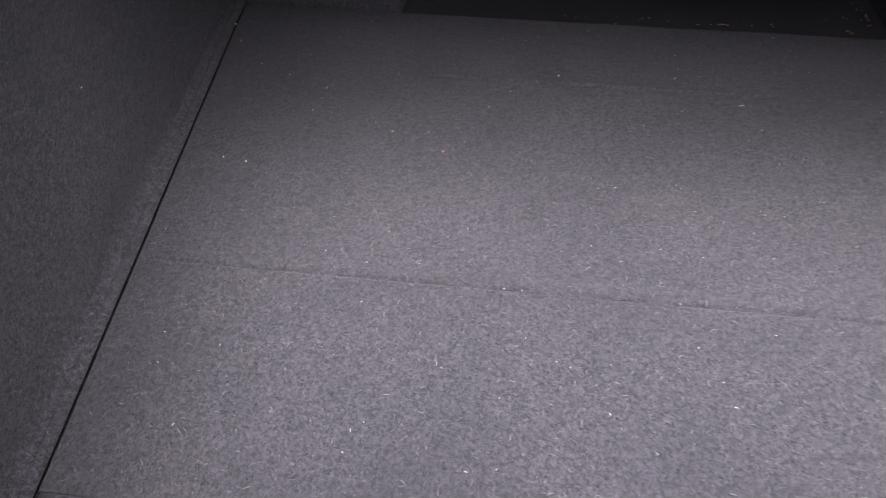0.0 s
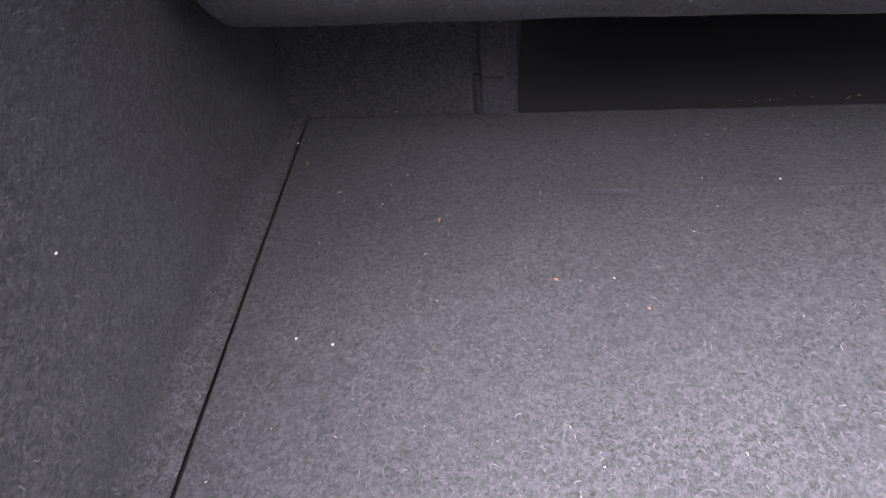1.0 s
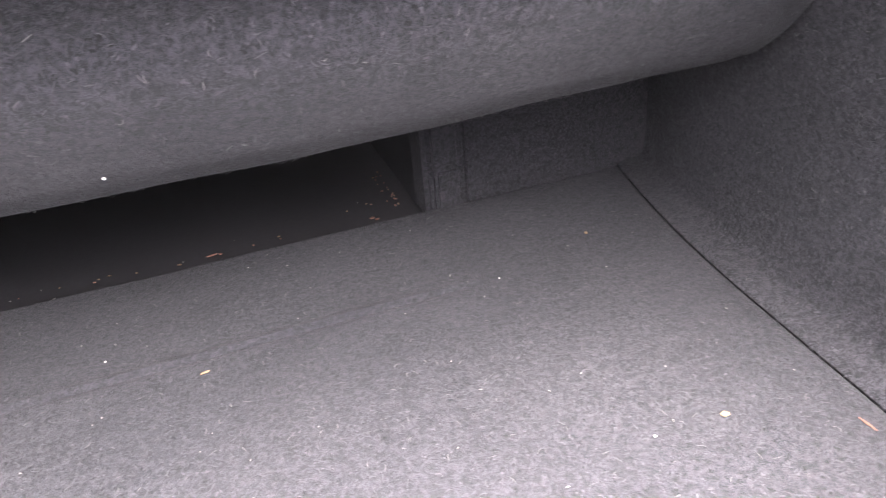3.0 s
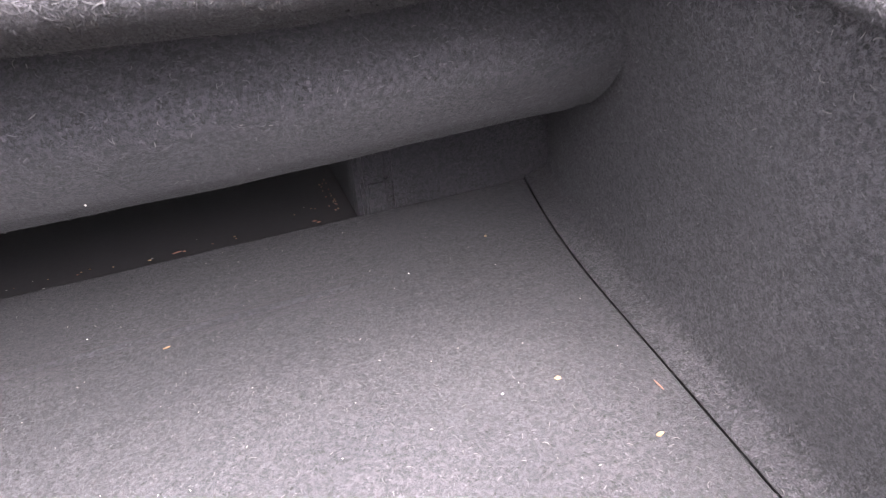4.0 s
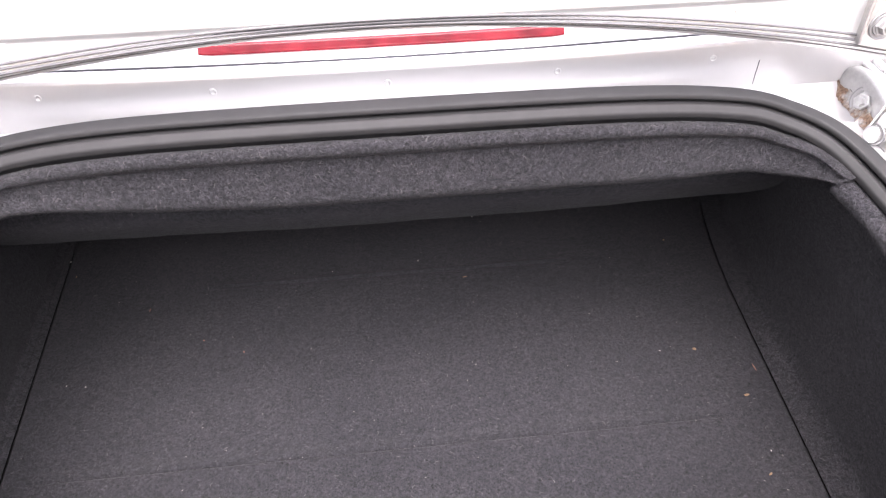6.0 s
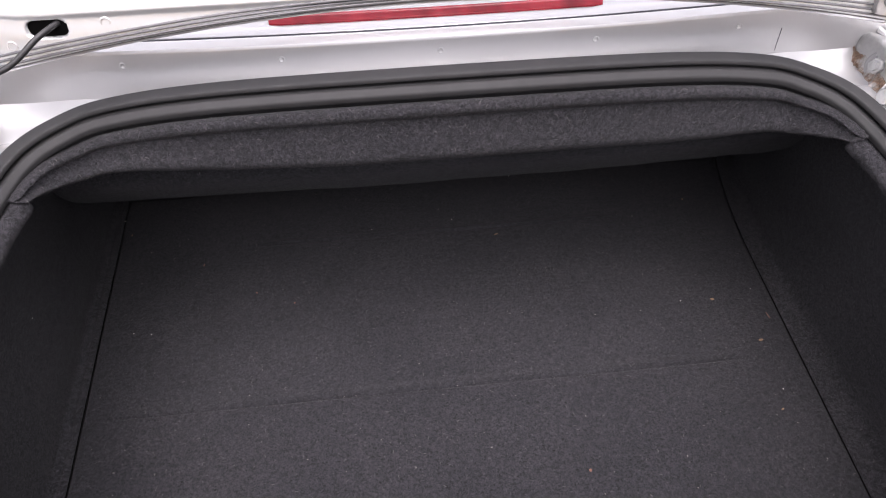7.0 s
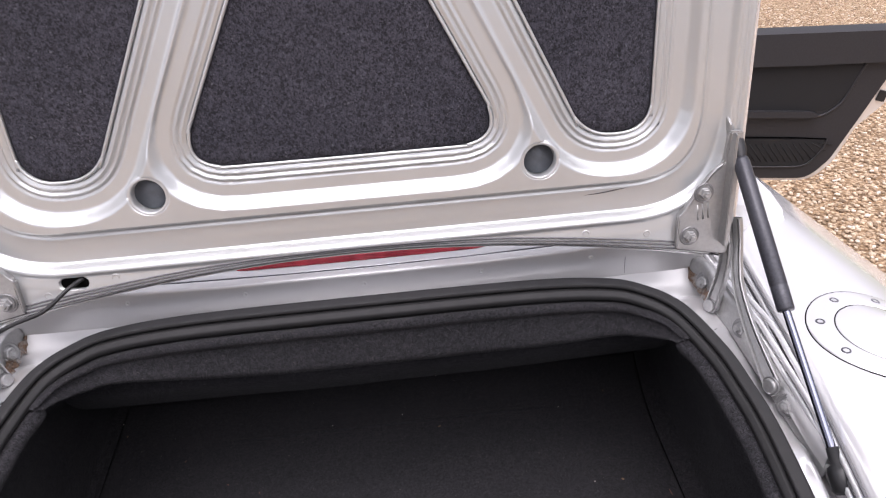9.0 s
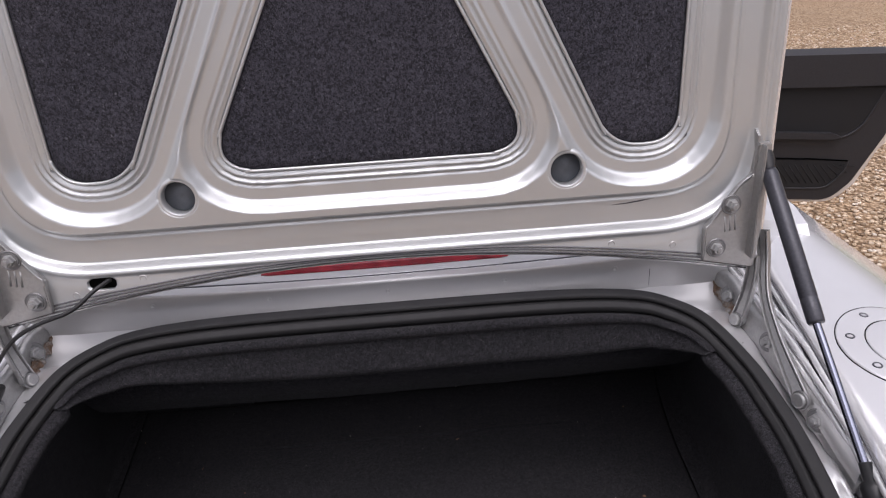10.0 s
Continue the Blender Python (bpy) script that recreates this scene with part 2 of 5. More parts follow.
def recalc(me):
    bm = bmesh.new()
    bm.from_mesh(me)
    bmesh.ops.recalc_face_normals(bm, faces=bm.faces)
    bm.to_mesh(me)
    bm.free()
    return me


def put_part(name, me, parent=None, label=""):
    ob = new(name, me)
    ob.parent = parent
    if label:
        tagged(ob, label=label)
    return ob


def sheet(points, mat, name="sheet", closed_u=False, closed_v=False, thick=0.0, smooth=True):
    """A mesh over a grid of points; thick gives it a back and closed edges."""
    p = np.asarray(points, float)
    nu, nv = p.shape[:2]
    verts = p.reshape(-1, 3)
    a, b = np.arange(nu - (not closed_u)), np.arange(nv - (not closed_v))
    i, j = np.meshgrid(a, b, indexing="ij")
    i, j = i.ravel(), j.ravel()
    i2, j2 = (i + 1) % nu, (j + 1) % nv
    faces = np.stack([i * nv + j, i2 * nv + j, i2 * nv + j2, i * nv + j2], 1)
    if not thick:
        return mesh_from(name, verts, faces, mat, smooth)
    du = np.gradient(p, axis=0)
    dv = np.gradient(p, axis=1)
    nrm = np.cross(du, dv)
    nrm /= np.linalg.norm(nrm, axis=2, keepdims=True) + 1e-12
    back = (p + nrm * thick).reshape(-1, 3)
    off = nu * nv
    extra = [faces, faces[:, ::-1] + off]
    rim = []
    if not closed_v:
        for jj, flip in ((0, False), (nv - 1, True)):
            for ii in range(nu - (not closed_u)):
                q = [ii * nv + jj, ((ii + 1) % nu) * nv + jj]
                f = [q[1], q[0], q[0] + off, q[1] + off]
                rim.append(f[::-1] if flip else f)
    if not closed_u:
        for ii, flip in ((0, True), (nu - 1, False)):
            for jj in range(nv - (not closed_v)):
                q = [ii * nv + jj, ii * nv + (jj + 1) % nv]
                f = [q[1], q[0], q[0] + off, q[1] + off]
                rim.append(f[::-1] if flip else f)
    if rim:
        extra.append(np.array(rim))
    return mesh_from(name, np.concatenate([verts, back]), np.concatenate(extra), mat, smooth)


def spline(points, count, closed=False):
    """Catmull-Rom curve through the points, with even parameter steps."""
    p = np.asarray(points, float)
    n = len(p)
    t = np.linspace(0, n if closed else n - 1, count, endpoint=not closed)
    k = np.minimum(t.astype(int), n - 1 if closed else n - 2)
    f = (t - k)[:, None]
    if closed:
        p0, p1, p2, p3 = p[(k - 1) % n], p[k % n], p[(k + 1) % n], p[(k + 2) % n]
    else:
        p0, p1, p2, p3 = p[np.maximum(k - 1, 0)], p[k], p[k + 1], p[np.minimum(k + 2, n - 1)]
    return 0.5 * (2 * p1 + (p2 - p0) * f + (2 * p0 - 5 * p1 + 4 * p2 - p3) * f**2 + (3 * p1 - p0 - 3 * p2 + p3) * f**3)


def tube(path, radius, mat, name="tube", sides=12, closed=False, flat=1.0):
    """A round (or, with flat, oval) bar along a path; radius may vary along it."""
    p = np.asarray(path, float)
    r = np.broadcast_to(np.asarray(radius, float), (len(p),))
    tan = np.gradient(p, axis=0)
    if closed:
        tan = np.roll(p, -1, 0) - np.roll(p, 1, 0)
    tan /= np.linalg.norm(tan, axis=1, keepdims=True) + 1e-12
    ref = np.array([0.0, 0, 1]) if abs(tan[:, 2]).mean() < 0.8 else np.array([1.0, 0, 0])
    side = np.cross(tan, ref)
    side /= np.linalg.norm(side, axis=1, keepdims=True) + 1e-12
    up = np.cross(side, tan)
    ang = np.linspace(0, 2 * math.pi, sides, endpoint=False)
    ring = p[:, None] + r[:, None, None] * (np.cos(ang)[None, :, None] * side[:, None] + flat * np.sin(ang)[None, :, None] * up[:, None])
    if not closed:
        ring = np.concatenate([np.repeat(p[:1, None], sides, 1), ring, np.repeat(p[-1:, None], sides, 1)])
    me = sheet(ring, mat, name, closed_u=closed, closed_v=True)
    return recalc(me)


def lathe(profile, mat, origin, axis, name="lathe", sides=20, smooth=True):
    """Turned shape: profile of (radius, height) along axis from origin."""
    axis = Vector(axis).normalized()
    q = axis.to_track_quat("Z", "Y").to_matrix()
    ang = np.linspace(0, 2 * math.pi, sides, endpoint=False)
    rows = []
    for r, h in profile:
        rows.append([Vector(origin) + q @ Vector((r * math.cos(a), r * math.sin(a), h)) for a in ang])
    me = sheet(np.array(rows), mat, name, closed_v=True, smooth=smooth)
    return recalc(me)


def prism(outline, mat, origin, ax, ay, depth, name="plate", bevel=0.0015):
    """A flat plate: outline in the axes ax, ay from origin, with depth along their cross, edges bevelled."""
    ax, ay = Vector(ax).normalized(), Vector(ay).normalized()
    az = ax.cross(ay).normalized()
    bm = bmesh.new()
    vs = [bm.verts.new(Vector(origin) + ax * u + ay * v) for u, v in outline]
    f = bm.faces.new(vs)
    ext = bmesh.ops.extrude_face_region(bm, geom=[f])
    bmesh.ops.translate(bm, vec=az * depth, verts=[g for g in ext["geom"] if isinstance(g, bmesh.types.BMVert)])
    bmesh.ops.recalc_face_normals(bm, faces=bm.faces)
    if bevel:
        bmesh.ops.bevel(bm, geom=bm.edges[:], offset=bevel, segments=2, affect="EDGES", clamp_overlap=True)
    me = bpy.data.meshes.new(name)
    bm.to_mesh(me)
    bm.free()
    me.materials.append(mat)
    return me


def rounded(outline, radius, steps=8):
    """Round the corners of a polygon; radius is one number or one for each corner."""
    out, n = [], len(outline)
    rs = radius if isinstance(radius, (list, tuple)) else [radius] * n
    for k in range(n):
        a, b, c = (np.array(outline[(k + d) % n], float) for d in (-1, 0, 1))
        u, v = (a - b) / np.linalg.norm(a - b), (c - b) / np.linalg.norm(c - b)
        half = math.acos(float(np.clip(u @ v, -1, 1))) / 2
        cut = min(rs[k] / math.tan(half), 0.49 * np.linalg.norm(a - b), 0.49 * np.linalg.norm(c - b))
        for s in np.linspace(0, 1, steps):
            out.append(tuple((1 - s) ** 2 * (b + u * cut) + 2 * s * (1 - s) * b + s**2 * (b + v * cut)))
    return out


def smoothstep(a, b, x):
    t = np.clip((x - a) / (b - a), 0, 1)
    return t * t * (3 - 2 * t)


def poly_distance(poly, x, y):
    """Signed distance to a polygon, negative inside."""
    p = np.asarray(poly, float)
    best = np.full(x.shape, 1e9)
    inside = np.zeros(x.shape, bool)
    for (ax, ay), (bx, by) in zip(p, np.roll(p, -1, 0)):
        dx, dy = bx - ax, by - ay
        t = np.clip(((x - ax) * dx + (y - ay) * dy) / (dx * dx + dy * dy), 0, 1)
        best = np.minimum(best, np.hypot(x - ax - t * dx, y - ay - t * dy))
        cross = (ay > y) != (by > y)
        with np.errstate(divide="ignore", invalid="ignore"):
            inside ^= cross & (x < (bx - ax) * (y - ay) / (by - ay if by != ay else 1e-12) + ax)
    return np.where(inside, -best, best)


def mirrored(points):
    return [(-p[0], *p[1:]) for p in points]


def at_car(points):
    p = np.array(points, float)
    p[..., 0] += XC
    return p


# ---- the car ----
car = tagged(new("car"), "silver two-seat convertible car with its boot lid raised, parked on gravel", "car")

# seal and deck loops, half of each from the front middle to the rear middle
SEAL_HALF = [(0, 0.3374, 0.8086), (0.2, 0.3475, 0.8011), (0.298, 0.3500, 0.7918), (0.342, 0.3420, 0.7825), (0.3765, 0.3144, 0.7714), (0.3990, 0.2564, 0.7530),
             (0.4050, 0.2095, 0.7415), (0.4070, 0.150, 0.7275), (0.3980, 0.043, 0.7040), (0.390, -0.02, 0.692), (0.365, -0.085, 0.681), (0.28, -0.135, 0.673), (0.15, -0.155, 0.669), (0, -0.16, 0.667)]
DECK_HALF = [(0, 0.4005, 0.776), (0.2, 0.4050, 0.776), (0.33, 0.4125, 0.774), (0.45, 0.4240, 0.771), (0.535, 0.425, 0.767), (0.553, 0.37, 0.765),
             (0.525, 0.29, 0.762), (0.497, 0.19, 0.757), (0.472, 0.10, 0.748), (0.450, 0.02, 0.735), (0.425, -0.06, 0.715), (0.36, -0.14, 0.695), (0.18, -0.20, 0.685), (0, -0.205, 0.682)]


def loop(half):
    return at_car(half + mirrored(half[-2:0:-1]))


seal_path = spline(loop(SEAL_HALF), 260, closed=True)
deck_path = spline(loop(DECK_HALF), 260, closed=True)


def path_frame(path):
    tan = np.roll(path, -1, 0) - np.roll(path, 1, 0)
    tan /= np.linalg.norm(tan, axis=1, keepdims=True)
    out = np.cross(tan, (0, 0, 1.0))
    out /= np.linalg.norm(out, axis=1, keepdims=True)
    if (out[0] @ np.array([0, 1.0, 0])) < 0:
        out = -out
    return out


seal_out = path_frame(seal_path)


def along_seal(profile):
    """Sweep a profile of (outwards, up) round the boot opening."""
    pr = np.array(profile)
    narrow = 1 - 0.15 * np.abs(seal_out[:, :1, None]) ** 1.5
    return seal_path[:, None] + narrow * pr[None, :, :1] * seal_out[:, None] + pr[None, :, 1:] * np.array([0, 0, 1.0])


# double rubber lip: outer bulb, groove, inner bulb
outer_bulb = rounded([(0.0065, -0.016), (0.0065, 0.0030), (0.0004, 0.0040), (0.0008, 0.0085), (0.0186, 0.0098), (0.0196, -0.014)], [0.001, 0.001, 0.0010, 0.0040, 0.0060, 0.001], 6)
inner_bulb = rounded([(0.0000, -0.020), (-0.0020, -0.0104), (-0.0082, -0.0092), (-0.0090, -0.0035), (-0.0035, 0.0014), (0.0055, 0.0002), (0.0055, -0.018)], [0.001, 0.001, 0.0020, 0.0040, 0.0025, 0.001, 0.001], 8)
seal = tagged(put_part("boot_seal", recalc(sheet(along_seal(outer_bulb), RUBBER, "boot_seal", True, True)), car), "grey double rubber seal round the boot opening")
put_part("inner_lip", recalc(sheet(along_seal(inner_bulb), RUBBER, "inner_lip", True, True)), seal)

# painted ledge between seal and body
f = np.linspace(0, 1, 25)
start = seal_path + seal_out * 0.013 + np.array([0, 0, -0.009])
wide = np.linalg.norm(deck_path - start, axis=1)
ledge = []
for k, s in enumerate(f):
    row = start * (1 - s) + deck_path * s
    flank = smoothstep(0.17, 0.10, row[:, 1]) * smoothstep(0.30, 0.36, np.abs(row[:, 0] - XC))
    row[:, 2] -= (1 - flank) * np.minimum(wide, 0.09) * 0.22 * math.sin(math.pi * s) * (s > 0)
    row[:, 2] -= flank * (0.003 * smoothstep(0, 0.2, s) + 0.040 * smoothstep(0.30, 0.62, s) * (1 - 0.75 * smoothstep(0.86, 1.0, s)))
    pu, py = np.abs(row[:, 0] - XC), row[:, 1]
    row[:, 2] -= 0.006 * np.exp(-(((pu - 0.399 - 0.6 * (py - 0.378)) / 0.020) ** 2 + ((py - 0.378) / 0.009) ** 2)) * (s > 0.1)
    ledge.append(row)
ledge.append(deck_path + np.array([0, 0, -0.03]))
ledge = np.array(ledge).transpose(1, 0, 2)
boot_ledge = put_part("boot_ledge", recalc(sheet(ledge[:, :12], SILVER, "boot_ledge", closed_u=True)), car, "painted steel drain ledge round the boot opening")
# outer half of the ledge takes the darker silver to paint its shade
put_part("drain_channel", recalc(sheet(ledge[:, 11:], SILVER_DIM, "drain_channel", closed_u=True)), boot_ledge, "drain channel, same silver with its shade put into the colour")


# ---- outer body ----
def fender_edge(y):
    return 0.432 + 0.185 * y + 0.10 * max(0.0, y - 0.45)


def fender_height(u, y):
    z = 0.789 - 1.9 * max(0.0, u - 0.545) ** 2 - (0.20 + 0.20 * smoothstep(0.46, 0.56, u)) * max(0.0, 0.30 - y) ** 2 + 0.02 * max(0.0, y - 0.3)
    return z - 2.0 * max(0.0, 0.545 - u) ** 2


def fender_points(sign):
    rows = []
    for y in np.linspace(-0.30, 1.05, 55):
        e = fender_edge(y)
        row = [(e, y, 0.70), (e, y, fender_height(e, y) - 0.012), (e + 0.0015, y, fender_height(e, y) - 0.003), (e + 0.006, y, fender_height(e, y))]
        row += [(u, y, fender_height(u, y)) for u in np.linspace(e + 0.012, 0.845, 24)]
        z0 = fender_height(0.845, y)
        row += [(0.872, y, z0 - 0.05), (0.89, y, z0 - 0.11), (0.90, y, z0 - 0.20), (0.895, y, 0.32), (0.87, y, 0.20)]
        rows.append([(XC + sign * u, yy, z) for u, yy, z in row])
    return np.array(rows)


for sign in (1, -1):
    wing = put_part("rear_wing", recalc(sheet(fender_points(sign), SILVER, "rear_wing")), car, "smooth silver rear wing")
    ys = np.linspace(-0.22, 0.62, 40)
    put_part("gap_strip", tube([(XC + sign * (fender_edge(y) - 0.0015), y, fender_height(fender_edge(y), y) - 0.007) for y in ys], 0.0014, WEATHER, "gap_strip", 8), wing, "grey rubber joint strip")
    put_part("drain_flange", tube([(XC + sign * (fender_edge(y) - 0.0025), y, fender_height(fender_edge(y), y) - 0.0135) for y in ys], 0.0032, SILVER, "drain_flange", 8, flat=1.3), wing)
    put_part("joint_strip", tube([(XC + sign * (fender_edge(y) - 0.0030), y, fender_height(fender_edge(y), y) - 0.0205) for y in ys], 0.0017, WEATHER, "joint_strip", 8), wing, "grey rubber joint strip")
    put_part("inner_flange", tube([(XC + sign * (fender_edge(y) - 0.0045), y, fender_height(fender_edge(y), y) - 0.0265) for y in ys[8:]], 0.0028, SILVER, "inner_flange", 8, flat=1.6), wing)

    # gutter floor with three raised ribs inside the wing edge
    floor_rows = []
    for y in np.linspace(0.10, 0.47, 36):
        e, inner = fender_edge(y), float(np.interp(y, (0.13, 0.20, 0.27, 0.46), (0.440, 0.446, 0.455, 0.458)))
        h = fender_height(e, y)
        floor_rows.append([(XC + sign * (e - 0.003 + (inner - e + 0.003) * f), y, h - 0.024 - 0.004 * f - 0.012 * max(0.0, f - 0.85) / 0.15) for f in (0, 0.3, 0.6, 0.85, 0.95, 1.0)])
    gutter = put_part("gutter", recalc(sheet(np.array(floor_rows), SILVER_DIM, "gutter")), wing, "painted gutter inside the wing edge")
    for rib in ([(0.466, 0.465, 0.784), (0.460, 0.41, 0.785), (0.460, 0.34, 0.780), (0.460, 0.27, 0.774), (0.455, 0.193, 0.763), (0.4525, 0.14, 0.752), (0.449, 0.10, 0.742)],
                [(0.479, 0.465, 0.785), (0.470, 0.39, 0.785), (0.469, 0.34, 0.781), (0.470, 0.265, 0.776), (0.463, 0.21, 0.770), (0.4575, 0.16, 0.760), (0.4525, 0.12, 0.750)],
                [(0.4555, 0.300, 0.768), (0.4550, 0.252, 0.763), (0.4535, 0.20, 0.755), (0.4520, 0.15, 0.744), (0.449, 0.115, 0.735)]):
        put_part("gutter_rib", tube(spline([(XC + sign * u, y, z) for u, y, z in rib], 40), 0.0030, SILVER, "gutter_rib", 10, flat=1.3), gutter)

# rear panel and bumper under the boot edge
rear = []
for u in np.linspace(-0.90, 0.90, 41):
    side = 1 - (abs(u) / 0.90) ** 4
    top = 0.700 - 0.02 * abs(u)
    rear.append([(XC + u, -0.19 - 0.02 * side, top - 0.004), (XC + u, -0.24 - 0.06 * side, top - 0.04), (XC + u, -0.29 - 0.10 * side, 0.55), (XC + u, -0.32 - 0.12 * side, 0.40), (XC + u, -0.28 - 0.1 * side, 0.20)])
put_part("rear_panel", recalc(sheet(np.array(rear), SILVER, "rear_panel")), car)
for sign in (1, -1):
    wheel = put_part("wheel", lathe([(0.19, -0.10), (0.29, -0.105), (0.315, -0.08), (0.318, 0.0), (0.315, 0.08), (0.29, 0.105), (0.19, 0.10)], TYRE, (XC + sign * 0.77, 0.52, 0.318), (1, 0, 0), "tyre", 48), car, "black tyre on an alloy rim")
    put_part("rim", lathe([(0.0, 0.06), (0.05, 0.065), (0.17, 0.05), (0.195, 0.098), (0.195, -0.09), (0.0, -0.09)], SILVER_DIM, (XC + sign * 0.77, 0.52, 0.318), (sign, 0, 0), "rim", 40), wheel)

# panel in front of the seal, with the high brake light on it
section = [(0.4005, 0.745), (0.3995, 0.770), (0.3988, 0.800), (0.3985, 0.8188), (0.3993, 0.8212), (0.4040, 0.8270), (0.4050, 0.8278), (0.4058, 0.8263), (0.4068, 0.8263), (0.4073, 0.8285),
           (0.4125, 0.8325), (0.4145, 0.8340), (0.4245, 0.846), (0.4285, 0.852), (0.4645, 0.864), (0.5645, 0.874), (0.7145, 0.881), (0.7245, 0.60)]
def crisp(points, d=0.0006):
    """Doubles each bend of a section, so that its flats stay flat."""
    p = [np.array(q, float) for q in points]
    out = [p[0]]
    for a, b, c in zip(p, p[1:], p[2:]):
        for q in (a, c):
            w = q - b
            out.append(b + w * min(d / np.linalg.norm(w), 0.35))
    return [tuple(q) for q in out + [p[-1]]]


panel = []
for u in np.linspace(-0.62, 0.62, 63):
    bow, drop = 0.11 * min(abs(u), 0.5) ** 2, 0.055 * smoothstep(0.44, 0.62, abs(u))
    panel.append([(XC + u, y + bow + 0.06 * smoothstep(0.45, 0.6, abs(u)), z - drop) for y, z in crisp(section)])
panel = np.array(panel)
deck = put_part("rear_deck", recalc(sheet(panel[:, 8:], SILVER, "rear_deck")), car, "silver deck panel ahead of the boot seal")
# same paint as the deck; the wall's dimmer light is in its colour
put_part("deck_wall", recalc(sheet(panel[:, :9], SILVER_DIM, "deck_wall")), deck, "upright wall in the same silver, coloured darker for its shade")
for u in (-0.298, -0.150, 0.0, 0.151, 0.297):
    put_part("rivet", lathe([(0.0, 0.0002), (0.0021, 0.0003), (0.0024, 0.0008), (0.0030, 0.0007), (0.0035, 0.0), (0.0035, -0.001)], SILVER_DIM, (XC + u, 0.3988 + 0.11 * u * u, 0.8075), (0, -1, 0.0), "rivet", 14), deck)
put_part("deck_seam", tube([(XC + u, 0.4062 + 0.11 * u * u, 0.8274) for u in np.linspace(-0.43, 0.43, 40)], 0.0013, STRUT, "deck_seam", 8), deck)
lens_row = []
for u in np.linspace(-0.158, 0.158, 30):
    e = (0.0015 if abs(u) > 0.153 else 0.0) + 0.08 * u * u
    lens_row.append([(XC + u, y + e, z) for y, z in ((0.4245, 0.8320), (0.4145, 0.8332), (0.4132, 0.8346), (0.4136, 0.8364), (0.4146, 0.8369), (0.4154, 0.8404), (0.4265, 0.8420))])
put_part("brake_light", recalc(sheet(np.array(lens_row), RED_LENS, "brake_light", closed_v=True)), car, "long narrow red high-level brake light")

# cap of the fuel tank: ring, flap and screws, following the wing
cap_c = (0.575, 0.219)


def on_wing(u, y, lift):
    e = 0.004
    z = fender_height(u, y)
    gx, gy = (fender_height(u + e, y) - z) / e, (fender_height(u, y + e) - z) / e
    nrm = Vector((-gx, -gy, 1)).normalized()
    return Vector((XC + u, y, z)) + nrm * lift, nrm


def ring_on_wing(radii_lifts, mat, name):
    rows = []
    for a in np.linspace(0, 2 * math.pi, 48, endpoint=False):
        rows.append([tuple(on_wing(cap_c[0] + r * math.cos(a), cap_c[1] + r * math.sin(a), h)[0]) for r, h in radii_lifts])
    return recalc(sheet(np.array(rows), mat, name, closed_u=True))


fuel_cap = put_part("fuel_cap", ring_on_wing([(0.0525, 0.0003), (0.0530, 0.0012), (0.056, 0.0015), (0.078, 0.0015), (0.0800, 0.001), (0.0804, -0.001)], SILVER, "fuel_cap"), car, "round silver fuel filler cap ringed with screws")
put_part("cap_flap", ring_on_wing([(0.0005, 0.0016), (0.02, 0.0016), (0.0495, 0.0014), (0.0508, 0.0008), (0.0510, -0.001)], SILVER, "cap_flap"), fuel_cap)
put_part("joint_line", ring_on_wing([(0.0803, -0.0004), (0.0805, 0.0005), (0.0814, 0.0005), (0.0817, -0.0004)], GAP, "joint_line"), fuel_cap)
put_part("flap_gap", ring_on_wing([(0.0512, 0.0004), (0.0524, 0.0004)], GAP, "flap_gap"), fuel_cap)
for k in range(8):
    a = radians(45 * k + 20)
    p, nrm = on_wing(cap_c[0] + 0.0665 * math.cos(a), cap_c[1] + 0.0665 * math.sin(a), 0.0012)
    put_part("screw", lathe([(0.0, -0.0006), (0.0030, -0.0006), (0.0033, 0.0008), (0.0048, 0.0007), (0.0052, 0.0)], STRUT, p, nrm, "screw", 14), fuel_cap)


# ---- boot lid ----
def lid_y(z):
    return 0.364 + 0.08 * (z - 0.953)


LID_TOP = 1.43


def lid_bottom(u):
    return 0.8765 - 0.26 * u * u


CENTRE = rounded([(-0.185, 0.988), (0.185, 0.988), (0.0500, 1.252), (-0.0487, 1.252)], [0.040, 0.040, 0.032, 0.032])
SIDE = rounded([(0.2695, 0.987), (0.347, 0.987), (0.350, 1.33), (0.192, 1.33), (0.1415, 1.240)], [0.056, 0.056, 0.05, 0.05, 0.028])
SIDE_L = [(-u, z) for u, z in SIDE[::-1]]
FIELD = rounded([(-0.409, 0.926), (0.409, 0.926), (0.405, 1.41), (-0.405, 1.41)], [0.085, 0.085, 0.06, 0.06], 14)
CIRCLES = ((-0.2165, 0.9672), (0.2165, 0.9672))


